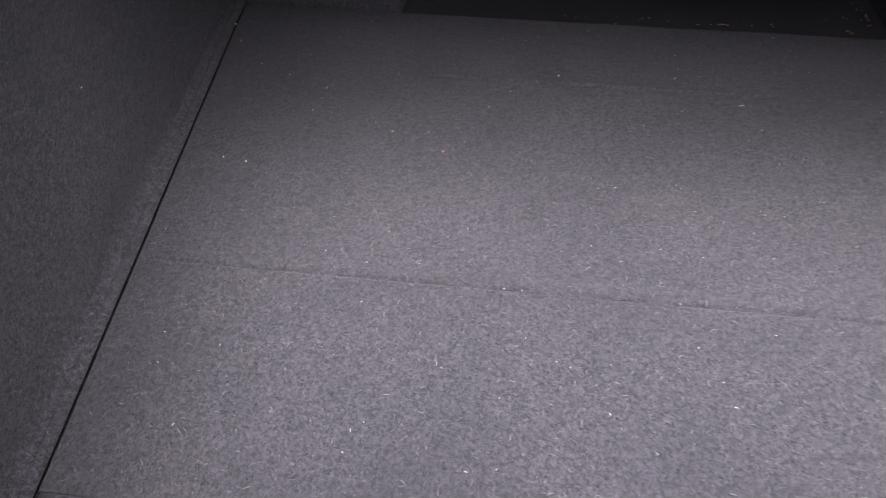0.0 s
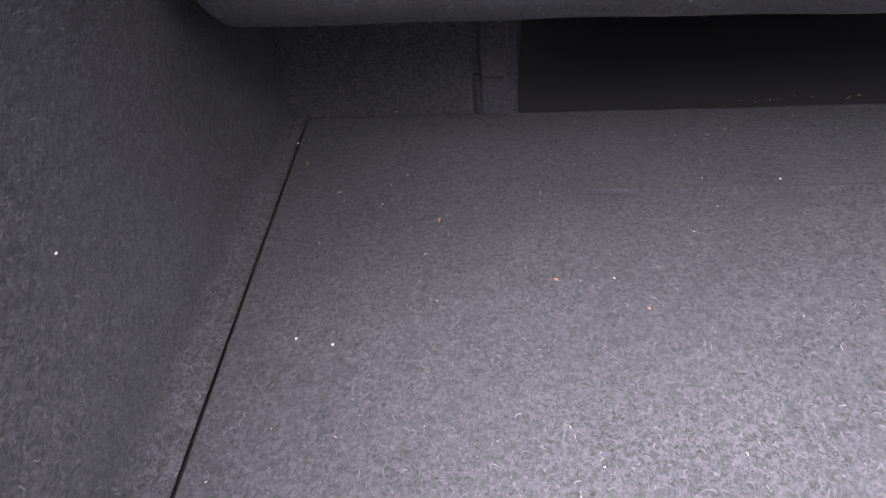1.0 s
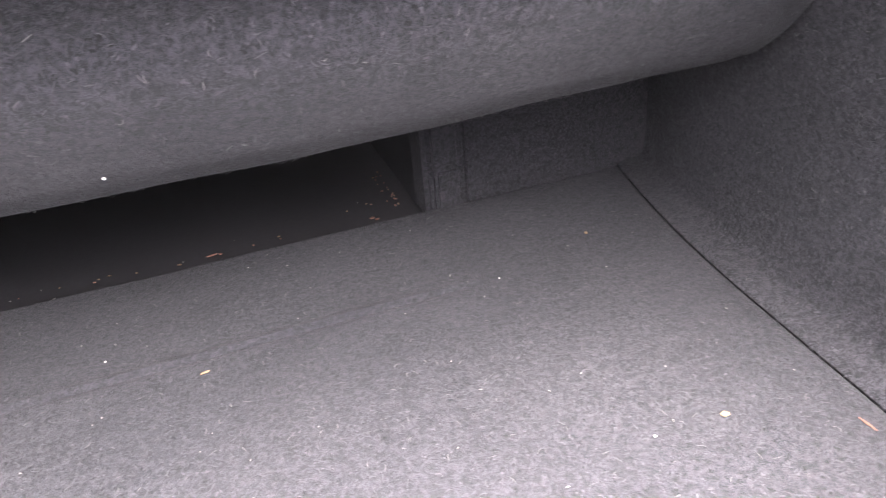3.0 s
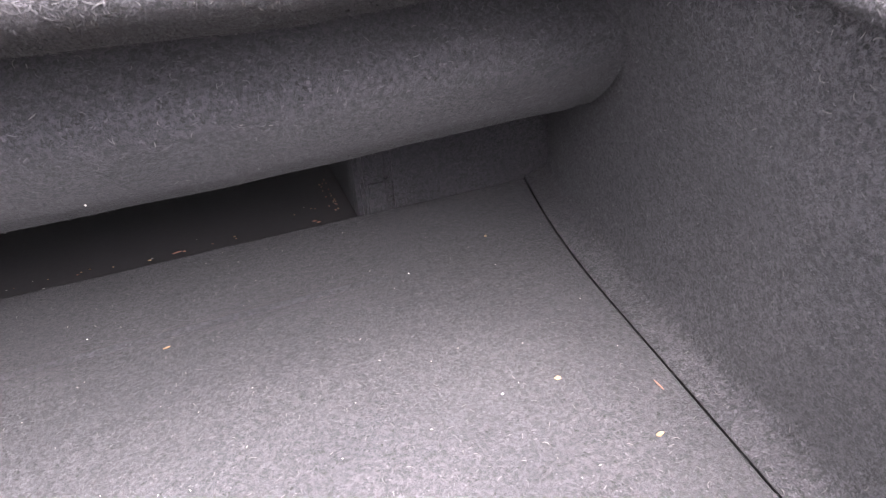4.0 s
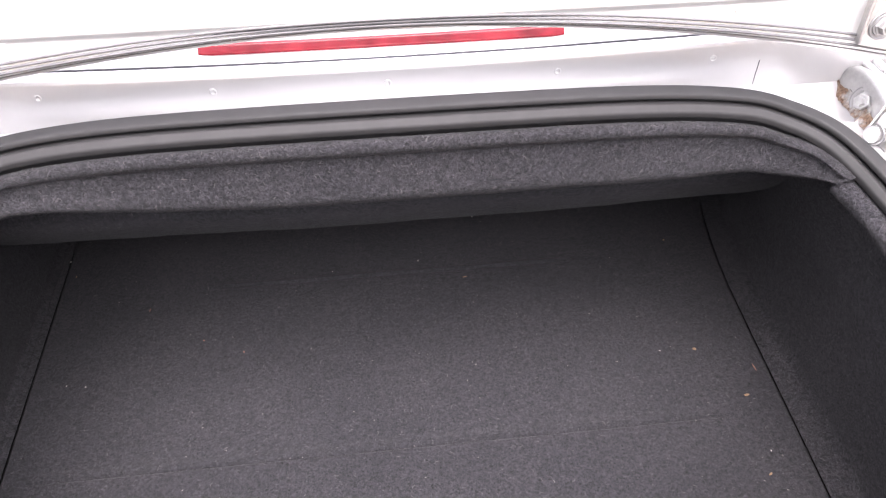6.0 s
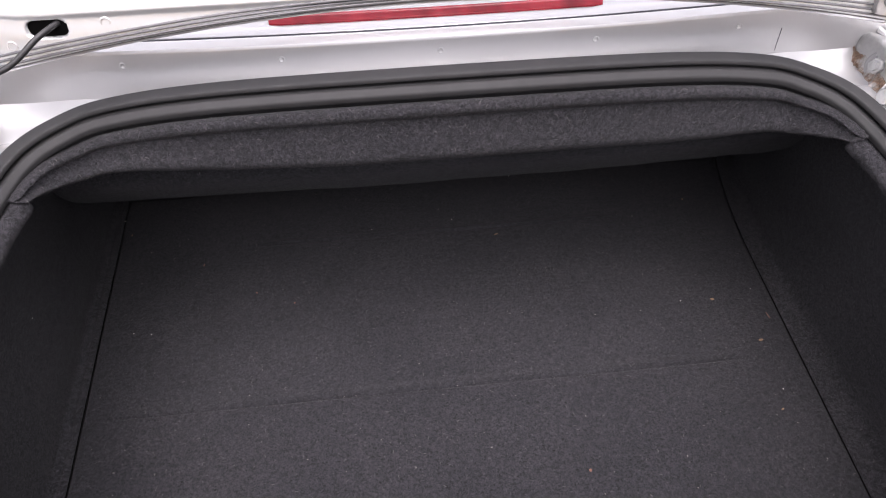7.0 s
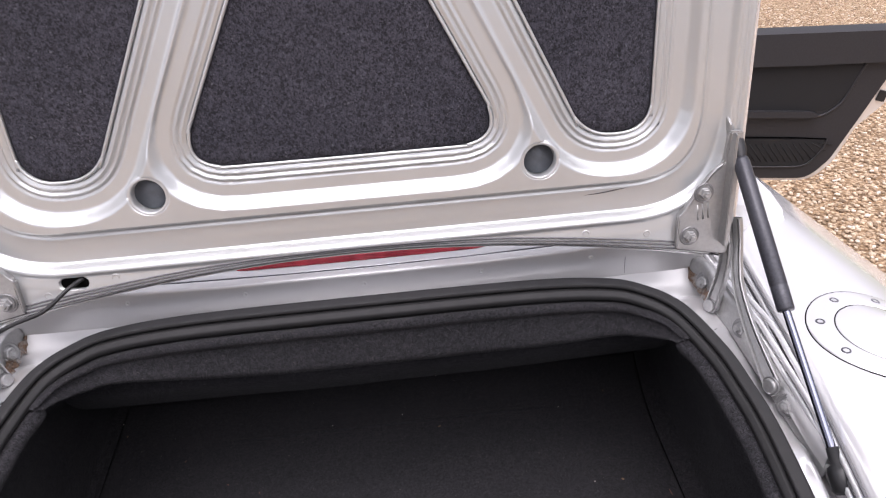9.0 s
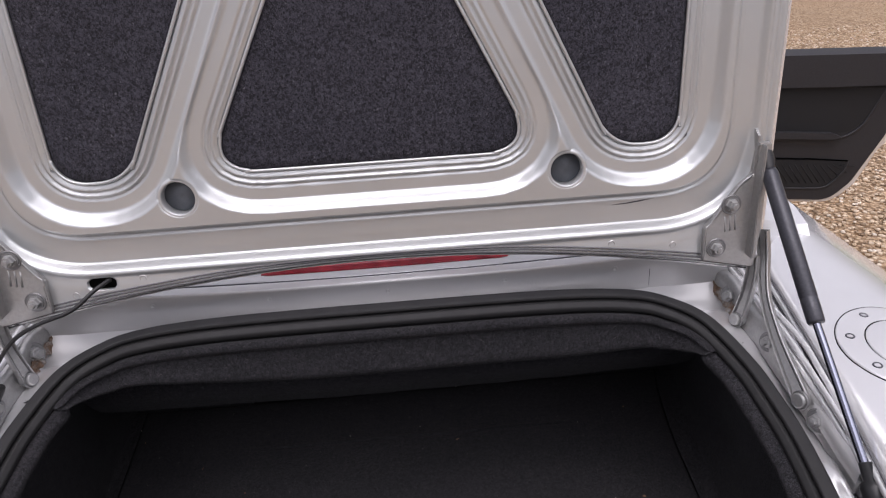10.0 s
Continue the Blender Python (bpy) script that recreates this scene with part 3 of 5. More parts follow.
def lid_height(u, z):
    d_open = np.minimum(np.minimum(poly_distance(CENTRE, u, z), poly_distance(SIDE, u, z)), poly_distance(SIDE_L, u, z))
    h = -0.0125 + 0.0065 * smoothstep(-0.0005, 0.0035, d_open)
    ridges = 0.0020 * np.sin((d_open - 0.006) / 0.0068 * 2 * math.pi) * ((d_open > 0.006) & (d_open < 0.0196))
    h = h + ridges + 0.0135 * smoothstep(0.033, 0.046, d_open)
    d_field = poly_distance(FIELD, u, z)
    h = h - 0.0130 * smoothstep(-0.0090, -0.0005, d_field)
    w0 = 0.0215 + 0.0085 * (1 - smoothstep(0.915, 0.98, z))
    h = h + 0.0015 * smoothstep(0.000, 0.022, d_field) + 0.0100 * smoothstep(w0, w0 + 0.0085, d_field)
    h = h - 0.0012 * np.exp(-(((d_field - 0.0010) / 0.0018) ** 2))
    h = h + 0.002 * np.exp(-(((d_field - w0 - 0.0105) / 0.0035) ** 2)) + 0.002 * smoothstep(w0 + 0.012, w0 + 0.03, d_field)
    for cu, cz in CIRCLES:
        dc = np.hypot(u - cu, z - cz) - 0.0205
        h = h - 0.016 * (1 - smoothstep(-0.0016, 0.0008, dc))
    ds = np.hypot(np.maximum(np.abs(u + 0.3205) - 0.0088, 0), z - 0.8735) - 0.0064
    h = h - 0.02 * (1 - smoothstep(-0.0015, 0.0010, ds))
    edge = z - lid_bottom(u)
    h = h - 0.005 * (1 - smoothstep(0.0, 0.002, edge))
    return h


def lid_half_width(z):
    return 0.456 - 0.35 * np.maximum(0, z - 1.30) ** 2 - 0.25 * np.maximum(0.0, 0.87 - z)


nu, nv = 620, 500
s_, v_ = np.meshgrid(np.linspace(-1, 1, nu), np.concatenate([np.linspace(0, 0.16, 220, endpoint=False), np.linspace(0.16, 1, 280)]), indexing="ij")
u_ = s_ * 0.48
for _ in range(6):
    z_ = lid_bottom(u_) + (LID_TOP - 0.02 * s_**2 - lid_bottom(u_)) * v_
    u_ = s_ * lid_half_width(z_)
rimdist = lid_half_width(z_) - np.abs(u_)
h_ = lid_height(u_, z_)
h_ = h_ - 0.0022 * np.exp(-(((rimdist - 0.009) / 0.0018) ** 2)) - 0.0022 * np.exp(-(((rimdist - 0.016) / 0.0018) ** 2)) - 0.004 * smoothstep(0.024, 0.016, rimdist) - 0.005 * smoothstep(0.003, 0.0, rimdist)
lid_pts = np.stack([XC + u_, lid_y(z_) - h_, z_], -1)
lid = put_part("boot_lid", recalc(sheet(lid_pts, LID_SILVER_DIM, "boot_lid")), car, "raised silver boot lid with pressed ribs and felt panels")
skin = lid_pts[::14, ::16].copy()
skin_s = s_[::14, ::16]
skin_v = v_[::14, ::16]
skin[..., 1] = lid_y(skin[..., 2]) + 0.004 + 0.035 * (1 - skin_s**4) * np.sin(math.pi * np.clip(skin_v, 0.0, 1.0)) ** 0.5 + 0.006
put_part("outer_skin", recalc(sheet(skin, SILVER, "outer_skin")), lid)
for k in range(4):
    us = np.linspace(-0.440, 0.440, 90)
    zs = lid_bottom(us) + 0.0004 + (0.0026 + 0.012 * us**2) * k
    hs = lid_height(us, zs)
    put_part("weatherstrip", tube(np.stack([XC + us, lid_y(zs) - hs - 0.0004, zs], 1), 0.0012, WEATHER, "weatherstrip", 8), lid)
rim_ids = np.concatenate([lid_pts[:, 0], lid_pts[-1, 1:], lid_pts[-2::-1, -1], lid_pts[0, -2:0:-1]])[::5]
put_part("hem", tube(rim_ids + np.array([0, 0.005, 0]), 0.005, SILVER, "hem", 8, closed=True), lid)


def felt(outline, name):
    """Felt panel with a softly raised, slightly ragged edge."""
    pts = np.array(outline)
    mid = pts.mean(0)
    rows = []
    rng = np.random.default_rng(5)
    wob = rng.normal(0, 0.0006, len(pts))
    for scale, lift in ((1.006, -0.0035), (1.0, 0.0), (0.985, 0.0022), (0.93, 0.003), (0.7, 0.003), (0.4, 0.003), (0.1, 0.003), (0.001, 0.003)):
        q = mid + (pts - mid) * (scale + (wob[:, None] if scale > 0.95 else 0))
        rows.append([(XC + u, lid_y(z) + 0.010 - lift, z) for u, z in q])
    return recalc(sheet(np.array(rows), LID_CARPET, name, closed_v=True))


for cu, cz in CIRCLES:
    # disc coloured dark for the shade inside the hollow lid
    put_part("cavity_disc", lathe([(0.0, 0.0), (0.0186, 0.0), (0.0186, -0.002)], CAVITY_SHADE, (XC + cu, lid_y(cz) + 0.006, cz), (0, -1, 0.12), "cavity_disc", 32), lid, "dark disc standing in for the shade inside the lid's rib")
    put_part("cavity_rim", lathe([(0.0245, -0.004), (0.0235, -0.0002), (0.0212, 0.0010), (0.0190, 0.0012), (0.0183, 0.0004), (0.0181, -0.016)], LID_SILVER_DIM, (XC + cu, lid_y(cz) - 0.0055, cz), (0, -1, 0.12), "cavity_rim", 48), lid)
for outline in (CENTRE, SIDE, SIDE_L):
    put_part("felt_panel", felt(outline, "felt_panel"), lid, "dark blue-grey felt panel")
    edge_pts = spline([(XC + u, lid_y(z) + 0.0050, z) for u, z in outline], 240, closed=True)
    put_part("panel_bead", tube(edge_pts, 0.0019, LID_SILVER_DIM, "panel_bead", 8, closed=True), lid)


def bolt(origin, axis, parent, size=1.0, mat=ZINC):
    """Flanged bolt with a hexagon head and a threaded end, on a dished washer."""
    k = size
    put_part("washer", lathe([(0.0, -0.001), (0.0118 * k, -0.0006), (0.0120 * k, 0.0008), (0.0112 * k, 0.0014), (0.0100 * k, 0.0008), (0.0092 * k, 0.0006), (0.0088 * k, 0.0016), (0.0, 0.0016)], STEEL, origin, axis, "washer", 24, smooth=False), parent)
    return put_part("bolt", lathe([(0.0, 0.001), (0.0078 * k, 0.0016), (0.0078 * k, 0.0024), (0.0062 * k, 0.0030), (0.0064 * k, 0.0034), (0.0064 * k, 0.0074 * k), (0.0057 * k, 0.0084 * k), (0.0038 * k, 0.0084 * k), (0.0034 * k, 0.0120 * k), (0.0, 0.0125 * k)], mat, origin, axis, "bolt", 6, smooth=False), parent)


def lid_spot(u, z, lift=0.0):
    h = float(lid_height(np.array([u]), np.array([z]))[0])
    return Vector((XC + u, float(lid_y(z)) - h - lift, z))


for u, z in ((0.271, 0.8735), (0.345, 0.8665), (-0.274, 0.8765), (-0.352, 0.8620)):
    put_part("drain_dimple", lathe([(0.0, -0.0012), (0.0022, -0.0010), (0.0030, 0.0004), (0.0042, 0.0003), (0.0047, -0.0008)], SILVER_DIM, lid_spot(u, z), (0, -1, 0.05), "drain_dimple", 16), lid)
put_part("scratch", tube([lid_spot(a, b, 0.0001) for a, b in ((0.272, 0.9165), (0.290, 0.9175), (0.308, 0.9195), (0.324, 0.9215))], [0.0001, 0.0007, 0.0008, 0.0001], STRUT, "scratch", 6), lid, "dark scratch in the paint")
put_part("scratch", tube([lid_spot(a, b, 0.0001) for a, b in ((0.3535, 0.9900), (0.357, 0.9925), (0.3585, 0.9960))], [0.0002, 0.0011, 0.0002], STRUT, "scratch", 6), lid, "dark scratch in the paint")
# near-black plate set in the recess supplies the hole's darkness
put_part("cable_hole_shade", prism(rounded([(-0.0152, -0.0064), (0.0152, -0.0064), (0.0152, 0.0064), (-0.0152, 0.0064)], 0.0063), GAP, lid_spot(-0.3205, 0.8735) + Vector((0, -0.0165, 0)), (1, 0, 0), (0, 0.06, 1), 0.001, "cable_hole_shade", 0), lid, "black plate painting the darkness of the cable slot")
put_part("joint_line", tube([(XC + 0.345, 0.4118, 0.801), (XC + 0.3453, 0.4122, 0.788), (XC + 0.346, 0.4128, 0.776)], 0.0004, STRUT, "joint_line", 6), deck)


# ---- hinges, brackets and gas struts, one set a side ----
def side_points(points, sign):
    return [(XC + sign * u, y, z) for u, y, z in points]


def hinge_side(sign):
    def P3(u, y, z):
        return (XC + sign * u, y, z)
    def on_lid(u, y, z):
        return P3(u - 0.0165, y - 0.040, z + 0.0125)
    lean = Vector((0, 0.06, 1)).normalized()
    hinge = put_part("hinge", prism([(sign * a, b) for a, b in ((0.0, 0.0), (0.066, -0.014), (0.068, 0.139), (0.052, 0.139), (0.049, 0.103), (0.035, 0.091), (0.006, 0.048), (0.0, 0.041))][::sign], ZINC,
                                    on_lid(0.396, 0.390, 0.833), (1, 0, 0), lean, 0.009, "hinge", 0.0018), car, "zinc-plated steel lid hinge")
    put_part("bracket_flange", prism([(0, 0), (0.017, 0.0), (0.017, 0.10), (0.010, 0.136), (0, 0.136)], ZINC, on_lid(0.4475, 0.366, 0.838), (0, 1, 0), lean, 0.003, "bracket_flange", 0.001), hinge)
    for u, y, z in ((0.411, 0.382, 0.8495), (0.4235, 0.385, 0.9025)):
        bolt(on_lid(u, y, z), (0, -1, 0.06), hinge)
    for k in range(3):
        put_part("embossed_mark", tube([on_lid(0.420 + 0.006 * k, 0.3832, 0.869 + 0.001 * k), on_lid(0.4175 + 0.006 * k, 0.3845, 0.888 + 0.001 * k)], 0.0012, ZINC, "embossed_mark", 8), hinge)
    put_part("bracket_edge", tube(spline([on_lid(0.3962, 0.3815, 0.835), on_lid(0.3962, 0.3835, 0.872), on_lid(0.402, 0.3842, 0.881), on_lid(0.430, 0.3870, 0.923), on_lid(0.444, 0.3880, 0.935)], 24), 0.0014, ZINC, "bracket_edge", 8), hinge)
    face = np.array([-0.80 * sign, -0.42, 0.43])

    def strap(points, half, name):
        """Stamped steel bar with a raised rim along both edges."""
        p = spline(side_points(points, sign), 36)
        tan = np.gradient(p, axis=0)
        tan /= np.linalg.norm(tan, axis=1, keepdims=True)
        across = np.cross(tan, face)
        across /= np.linalg.norm(across, axis=1, keepdims=True)
        out = np.cross(across, tan)
        hw = np.interp(np.linspace(0, 1, 36), np.linspace(0, 1, len(half)), half)
        prof = ((-1, 0, -0.004), (-1, 0, 0.0026), (-1, 0.0007, 0.0034), (-1, 0.0019, 0.0032), (-1, 0.0026, -0.0012), (-1, 0.0036, -0.0012), (-1, 0.0043, 0.0008),
                (1, -0.0043, 0.0008), (1, -0.0036, -0.0012), (1, -0.0026, -0.0012), (1, -0.0019, 0.0032), (1, -0.0007, 0.0034), (1, 0, 0.0026), (1, 0, -0.004))
        rows = np.stack([p + across * (s * hw + d)[:, None] + out * o for s, d, o in prof], 1)
        return put_part(name, recalc(sheet(rows, ZINC, name, closed_v=True, smooth=False)), hinge)

    # short link from the lid bracket to the front pin
    link = [(0.4450, 0.346, 0.845), (0.4430, 0.340, 0.822), (0.4410, 0.340, 0.795), (0.4395, 0.344, 0.769), (0.4385, 0.3465, 0.754)]
    strap(link, (0.0065, 0.0075, 0.0095), "front_link")
    put_part("pivot_pin", lathe([(0.0, 0.0078), (0.0062, 0.0076), (0.0074, 0.0068), (0.0079, 0.0056), (0.0080, -0.008), (0.0, -0.008)], ZINC, P3(0.4385, 0.3465, 0.7550), (-0.93 * sign, -0.30, 0.20), "pivot_pin", 24, smooth=False), hinge)
    put_part("pin_ring", lathe([(0.0078, 0.0), (0.0098, 0.0), (0.0100, 0.0026), (0.0092, 0.0032), (0.0078, 0.0026)], STEEL, P3(0.4385, 0.3465, 0.7550), (-0.93 * sign, -0.30, 0.20), "pin_ring", 24, smooth=False), hinge)
    # long curved arm
    arm = [(0.455, 0.354, 0.874), (0.457, 0.346, 0.848), (0.453, 0.330, 0.822), (0.448, 0.309, 0.803), (0.444, 0.274, 0.781), (0.4425, 0.238, 0.761), (0.4415, 0.202, 0.743)]
    strap(arm, (0.0075, 0.0065, 0.0060, 0.0070, 0.0095), "rear_arm")
    put_part("pivot_pin", lathe([(0.0, 0.0068), (0.0066, 0.0066), (0.0078, 0.0060), (0.0084, 0.0048), (0.0086, -0.008), (0.0, -0.008)], ZINC, P3(0.4410, 0.2015, 0.7425), (-0.93 * sign, -0.30, 0.20), "pivot_pin", 24, smooth=False), hinge)
    put_part("pin_ring", lathe([(0.0084, 0.0), (0.0106, 0.0), (0.0108, 0.0022), (0.0098, 0.0030), (0.0084, 0.0024)], STEEL, P3(0.4410, 0.2015, 0.7425), (-0.93 * sign, -0.30, 0.20), "pin_ring", 24, smooth=False), hinge)
    # base plate along the ledge, and the rusty bracket at its front end
    edge_y = (0.105, 0.16, 0.20, 0.24, 0.285, 0.3137, 0.345, 0.357, 0.385, 0.40, 0.4165, 0.424)
    edge_u = (0.4500, 0.4500, 0.4495, 0.4495, 0.4505, 0.4520, 0.4490, 0.4475, 0.4485, 0.4470, 0.4440, 0.4430)
    edge_top = (0.716, 0.742, 0.749, 0.757, 0.7675, 0.770, 0.772, 0.776, 0.7845, 0.787, 0.785, 0.776)
    edge_low = (0.704, 0.718, 0.726, 0.732, 0.7375, 0.7405, 0.7450, 0.7535, 0.7585, 0.7605, 0.7630, 0.7655)
    columns = []
    for y in np.linspace(0.105, 0.424, 70):
        u, hi, lo = (float(np.interp(y, edge_y, e)) for e in (edge_u, edge_top, edge_low))
        columns.append([P3(u + 0.0120, y, hi - 0.003), P3(u + 0.0050, y, hi + 0.0002), P3(u + 0.0015, y, hi), P3(u, y, hi - 0.0020), P3(u - 0.0006, y, hi * 0.5 + lo * 0.5), P3(u - 0.0015, y, lo + 0.0030), P3(u - 0.0035, y, lo + 0.0006), P3(u - 0.0040, y, lo - 0.0010)])
    put_part("base_plate", recalc(sheet(np.array(columns), ZINC, "base_plate", thick=0.0022)), hinge, "upright painted steel plate bolted to the ledge")
    put_part("plate_foot", recalc(sheet(np.array([[(XC + sign * (u + du), y, z + dz) for du, dz in ((-0.004, -0.016), (0.004, -0.004), (0.030, -0.002), (0.034, -0.020))] for u, y, z in ((0.4460, 0.404, 0.758), (0.4445, 0.352, 0.745), (0.4480, 0.300, 0.743), (0.4500, 0.240, 0.734), (0.4515, 0.158, 0.718), (0.4510, 0.135, 0.710))]), SILVER, "plate_foot")), hinge)
    flakes = []
    for k, y in enumerate(np.linspace(0.350, 0.432, 42)):
        u, lo = float(np.interp(y, edge_y, edge_u)), float(np.interp(y, edge_y, edge_low))
        jag = 0.0030 * noise.noise((y * 160, sign, 0.3)) + 0.0018 * noise.noise((y * 420, sign, 0.7))
        wide = 0.35 + 0.65 * float(smoothstep(0.350, 0.372, y)) - 0.4 * float(smoothstep(0.415, 0.432, y))
        flakes.append([P3(u - 0.0035, y, lo + 0.0050 * wide + jag), P3(u - 0.0050, y, lo + 0.0020 + jag * 0.5), P3(u - 0.0060 * wide - 0.002 + jag, y, lo - 0.0030), P3(u - 0.0085 * wide - 0.002 + 1.6 * jag, y + jag, lo - 0.0062)])
    put_part("rusty_bracket", recalc(sheet(np.array(flakes), WORN, "rusty_bracket", thick=0.0014, smooth=False)), hinge, "flaking bracket edge brown with rust")
    ring = [P3(0.4405 + 0.001 * math.cos(a), 0.434 + 0.0085 * math.cos(a), 0.7680 + 0.0075 * math.sin(a)) for a in np.linspace(0.2, 4.4, 20)]
    put_part("hook", tube(ring, 0.0020, ZINC, "hook", 8, flat=1.6), hinge)
    for u, y, z, size in ((0.4470, 0.384, 0.766, 1.25), (0.4470, 0.177, 0.734, 1.1), (0.4490, 0.290, 0.7570, 1.0)):
        bolt(P3(u, y, z), (-0.88 * sign, -0.38, 0.30), hinge, size)
    put_part("strut_tab", prism([(0.0, 0.0), (0.022, 0.0), (0.022, 0.030), (0.010, 0.036), (0.0, 0.030)], ZINC, P3(0.4330, 0.352, 0.962), (0, 1, 0), (0, 0.1, 1), 0.0025, "strut_tab", 0.0008), hinge)
    # gas strut
    top, end, foot = Vector(P3(0.4415, 0.352, 0.968)), Vector(P3(0.4410, 0.205, 0.838)), Vector(P3(0.4425, 0.077, 0.731))
    way = (end - top).normalized()
    strut = put_part("gas_strut", lathe([(0.0, 0.018), (0.0078, 0.0182), (0.0089, 0.022), (0.0089, (end - top).length - 0.028), (0.0084, (end - top).length - 0.027), (0.0089, (end - top).length - 0.026), (0.0087, (end - top).length - 0.002), (0.0078, (end - top).length), (0.0, (end - top).length)], STRUT, top, way, "gas_strut", 24), car, "black gas strut holding the boot lid")
    put_part("rod", lathe([(0.0042, 0.0), (0.0042, (foot - end).length - 0.012)], CHROME, end, (foot - end), "rod", 16), strut, "polished steel rod")
    put_part("ball_socket", lathe([(0.0, -0.012), (0.0070, -0.011), (0.0092, -0.008), (0.0097, 0.005), (0.0090, 0.010), (0.0074, 0.015), (0.0070, 0.022), (0.0, 0.023)], BLACK, top, way, "ball_socket", 10), strut)
    put_part("ball_socket", lathe([(0.0, -0.013), (0.009, -0.0125), (0.0115, -0.009), (0.0118, 0.008), (0.0100, 0.012), (0.0065, 0.014), (0.0060, 0.030), (0.0, 0.031)], BLACK, foot, -way, "ball_socket", 10), strut)
    put_part("ball_stud", lathe([(0.0, -0.004), (0.0075, -0.003), (0.0075, 0.004), (0.004, 0.006), (0.004, 0.022), (0.0, 0.023)], ZINC, P3(0.455, 0.080, 0.722), (-sign, 0, 0.6), "ball_stud", 14), strut)


for sign in (1, -1):
    hinge_side(sign)

# cable from the lid to the body, with its sleeve
cable = [(-0.287, 0.362, 0.878), (-0.303, 0.338, 0.874), (-0.328, 0.322, 0.858), (-0.362, 0.314, 0.849), (-0.392, 0.310, 0.834), (-0.420, 0.308, 0.804), (-0.434, 0.305, 0.780), (-0.440, 0.300, 0.760)]
loom = put_part("wiring_cable", tube(spline(cable, 40), 0.0024, BLACK, "wiring_cable", 10), car, "black cable looping out of the lid")
put_part("sleeve", tube(spline([(-0.4350, 0.3045, 0.778), (-0.4370, 0.3010, 0.772), (-0.442, 0.285, 0.760), (-0.447, 0.260, 0.750), (-0.450, 0.230, 0.743), (-0.451, 0.212, 0.735)], 24), 0.0155, BLACK, "sleeve", 12), loom)


# ---- boot lining ----
def seam_u(y, sign):
    return 0.399 + 0.075 * y + 0.4 * max(0.0, y - 0.42) ** 2 if sign > 0 else 0.408 + 0.093 * y


def opening_edge(y):
    """Half width and height of the carpet's upper edge, under the seal."""
    half = np.array(SEAL_HALF[3:11])[::-1]
    yy = min(max(y, -0.08), 0.286)
    tu, tz = float(np.interp(yy, half[:, 1], half[:, 0])) - 0.003, float(np.interp(yy, half[:, 1], half[:, 2])) - 0.0130
    mid = float(np.interp(min(max(y, -0.08), 0.25), half[:, 1], half[:, 0])) - 0.003
    end = float(smoothstep(0.290, 0.299, y)) + float(smoothstep(0.004, -0.004, y))
    return tu + (mid + 0.012 - tu) * end, tz - 0.012 * end, mid


felt_grids = []
for sign, name in ((1, "side_lining"), (-1, "side_lining")):
    rows = []
    for y in np.unique(np.concatenate([np.linspace(-0.13, 0.66, 84), np.linspace(0.280, 0.310, 16), np.linspace(-0.004, 0.016, 12)])):
        s, (tu, tz, mid) = seam_u(max(y, -0.05), sign), opening_edge(y)
        wav = 0.0015 * math.sin(17 * y + sign) + 0.001 * math.sin(41 * y)
        st = 0.027 if sign > 0 else 0.014
        prof = [(s + 0.0020, 0.430), (s + 0.0020, 0.445), (s + 0.0030, 0.4490), (s + 0.010, 0.4505), (s + st - 0.004, 0.4520), (s + st + 0.002, 0.4560), (s + st + 0.004, 0.468), (s + st + 0.003 + wav, 0.50),
                (s + 0.6 * st + 0.008 + wav, 0.56), (s * 0.75 + mid * 0.25 + 0.016 + wav, 0.62), (s * 0.4 + mid * 0.6 + 0.013, 0.665), (mid * 0.7 + tu * 0.3 + 0.010, tz - 0.038), (mid * 0.3 + tu * 0.7 + 0.008, tz - 0.0235), (tu + 0.002, tz - 0.0182), (tu - 0.0080, tz - 0.0152), (tu - 0.0134, tz - 0.0120), (tu - 0.0155, tz - 0.0058), (tu - 0.0135, tz - 0.0008), (tu - 0.0075, tz + 0.0022), (tu + 0.002, tz + 0.001), (tu + 0.014, tz - 0.004), (tu + 0.024, tz - 0.010)]
        hollow = 0.040 * float(smoothstep(0.011, 0.006, y)) * (sign > 0)
        rows.append([(XC + sign * (u + hollow * float(smoothstep(0.625, 0.600, z))), y, z) for u, z in spline([(a, b, 0) for a, b in prof], 60)[:, :2]])
    put_part(name, recalc(sheet(np.array(rows), CARPET, name)), car, "grey felt side lining of the boot")
    felt_grids.append((np.array(rows), 26000, (-sign, 0, 0.6)))

for sign in (1, -1):
    put_part("seam_cord", tube([(XC + sign * (seam_u(max(y, -0.05), sign) + 0.001), y, 0.4486) for y in np.linspace(-0.09, 0.625, 50)], [0.0006 - 0.0003 * float(smoothstep(0.34, 0.52, y)) for y in np.linspace(-0.09, 0.625, 50)], GAP, "seam_cord", 8), car, "dark seam between floor panel and side lining")

# roll of carpet round the front of the opening, tapering to the two joins
count = int(np.argmax(seal_path[:, 1] < 0.289))
ids = np.arange(-count, count + 1)
lip_prof = [(0.004, -0.023), (-0.001, -0.0170), (-0.006, -0.0138), (-0.0110, -0.0127), (-0.0152, -0.0142), (-0.0172, -0.0180), (-0.0164, -0.0220), (-0.0134, -0.0254), (-0.0132, -0.0300), (-0.0150, -0.0390),
            (-0.0178, -0.0490), (-0.0200, -0.0570), (-0.0206, -0.0630), (-0.0180, -0.0685), (-0.0115, -0.0735), (-0.001, -0.0785), (0.012, -0.0840), (0.028, -0.0900), (0.046, -0.0900)]
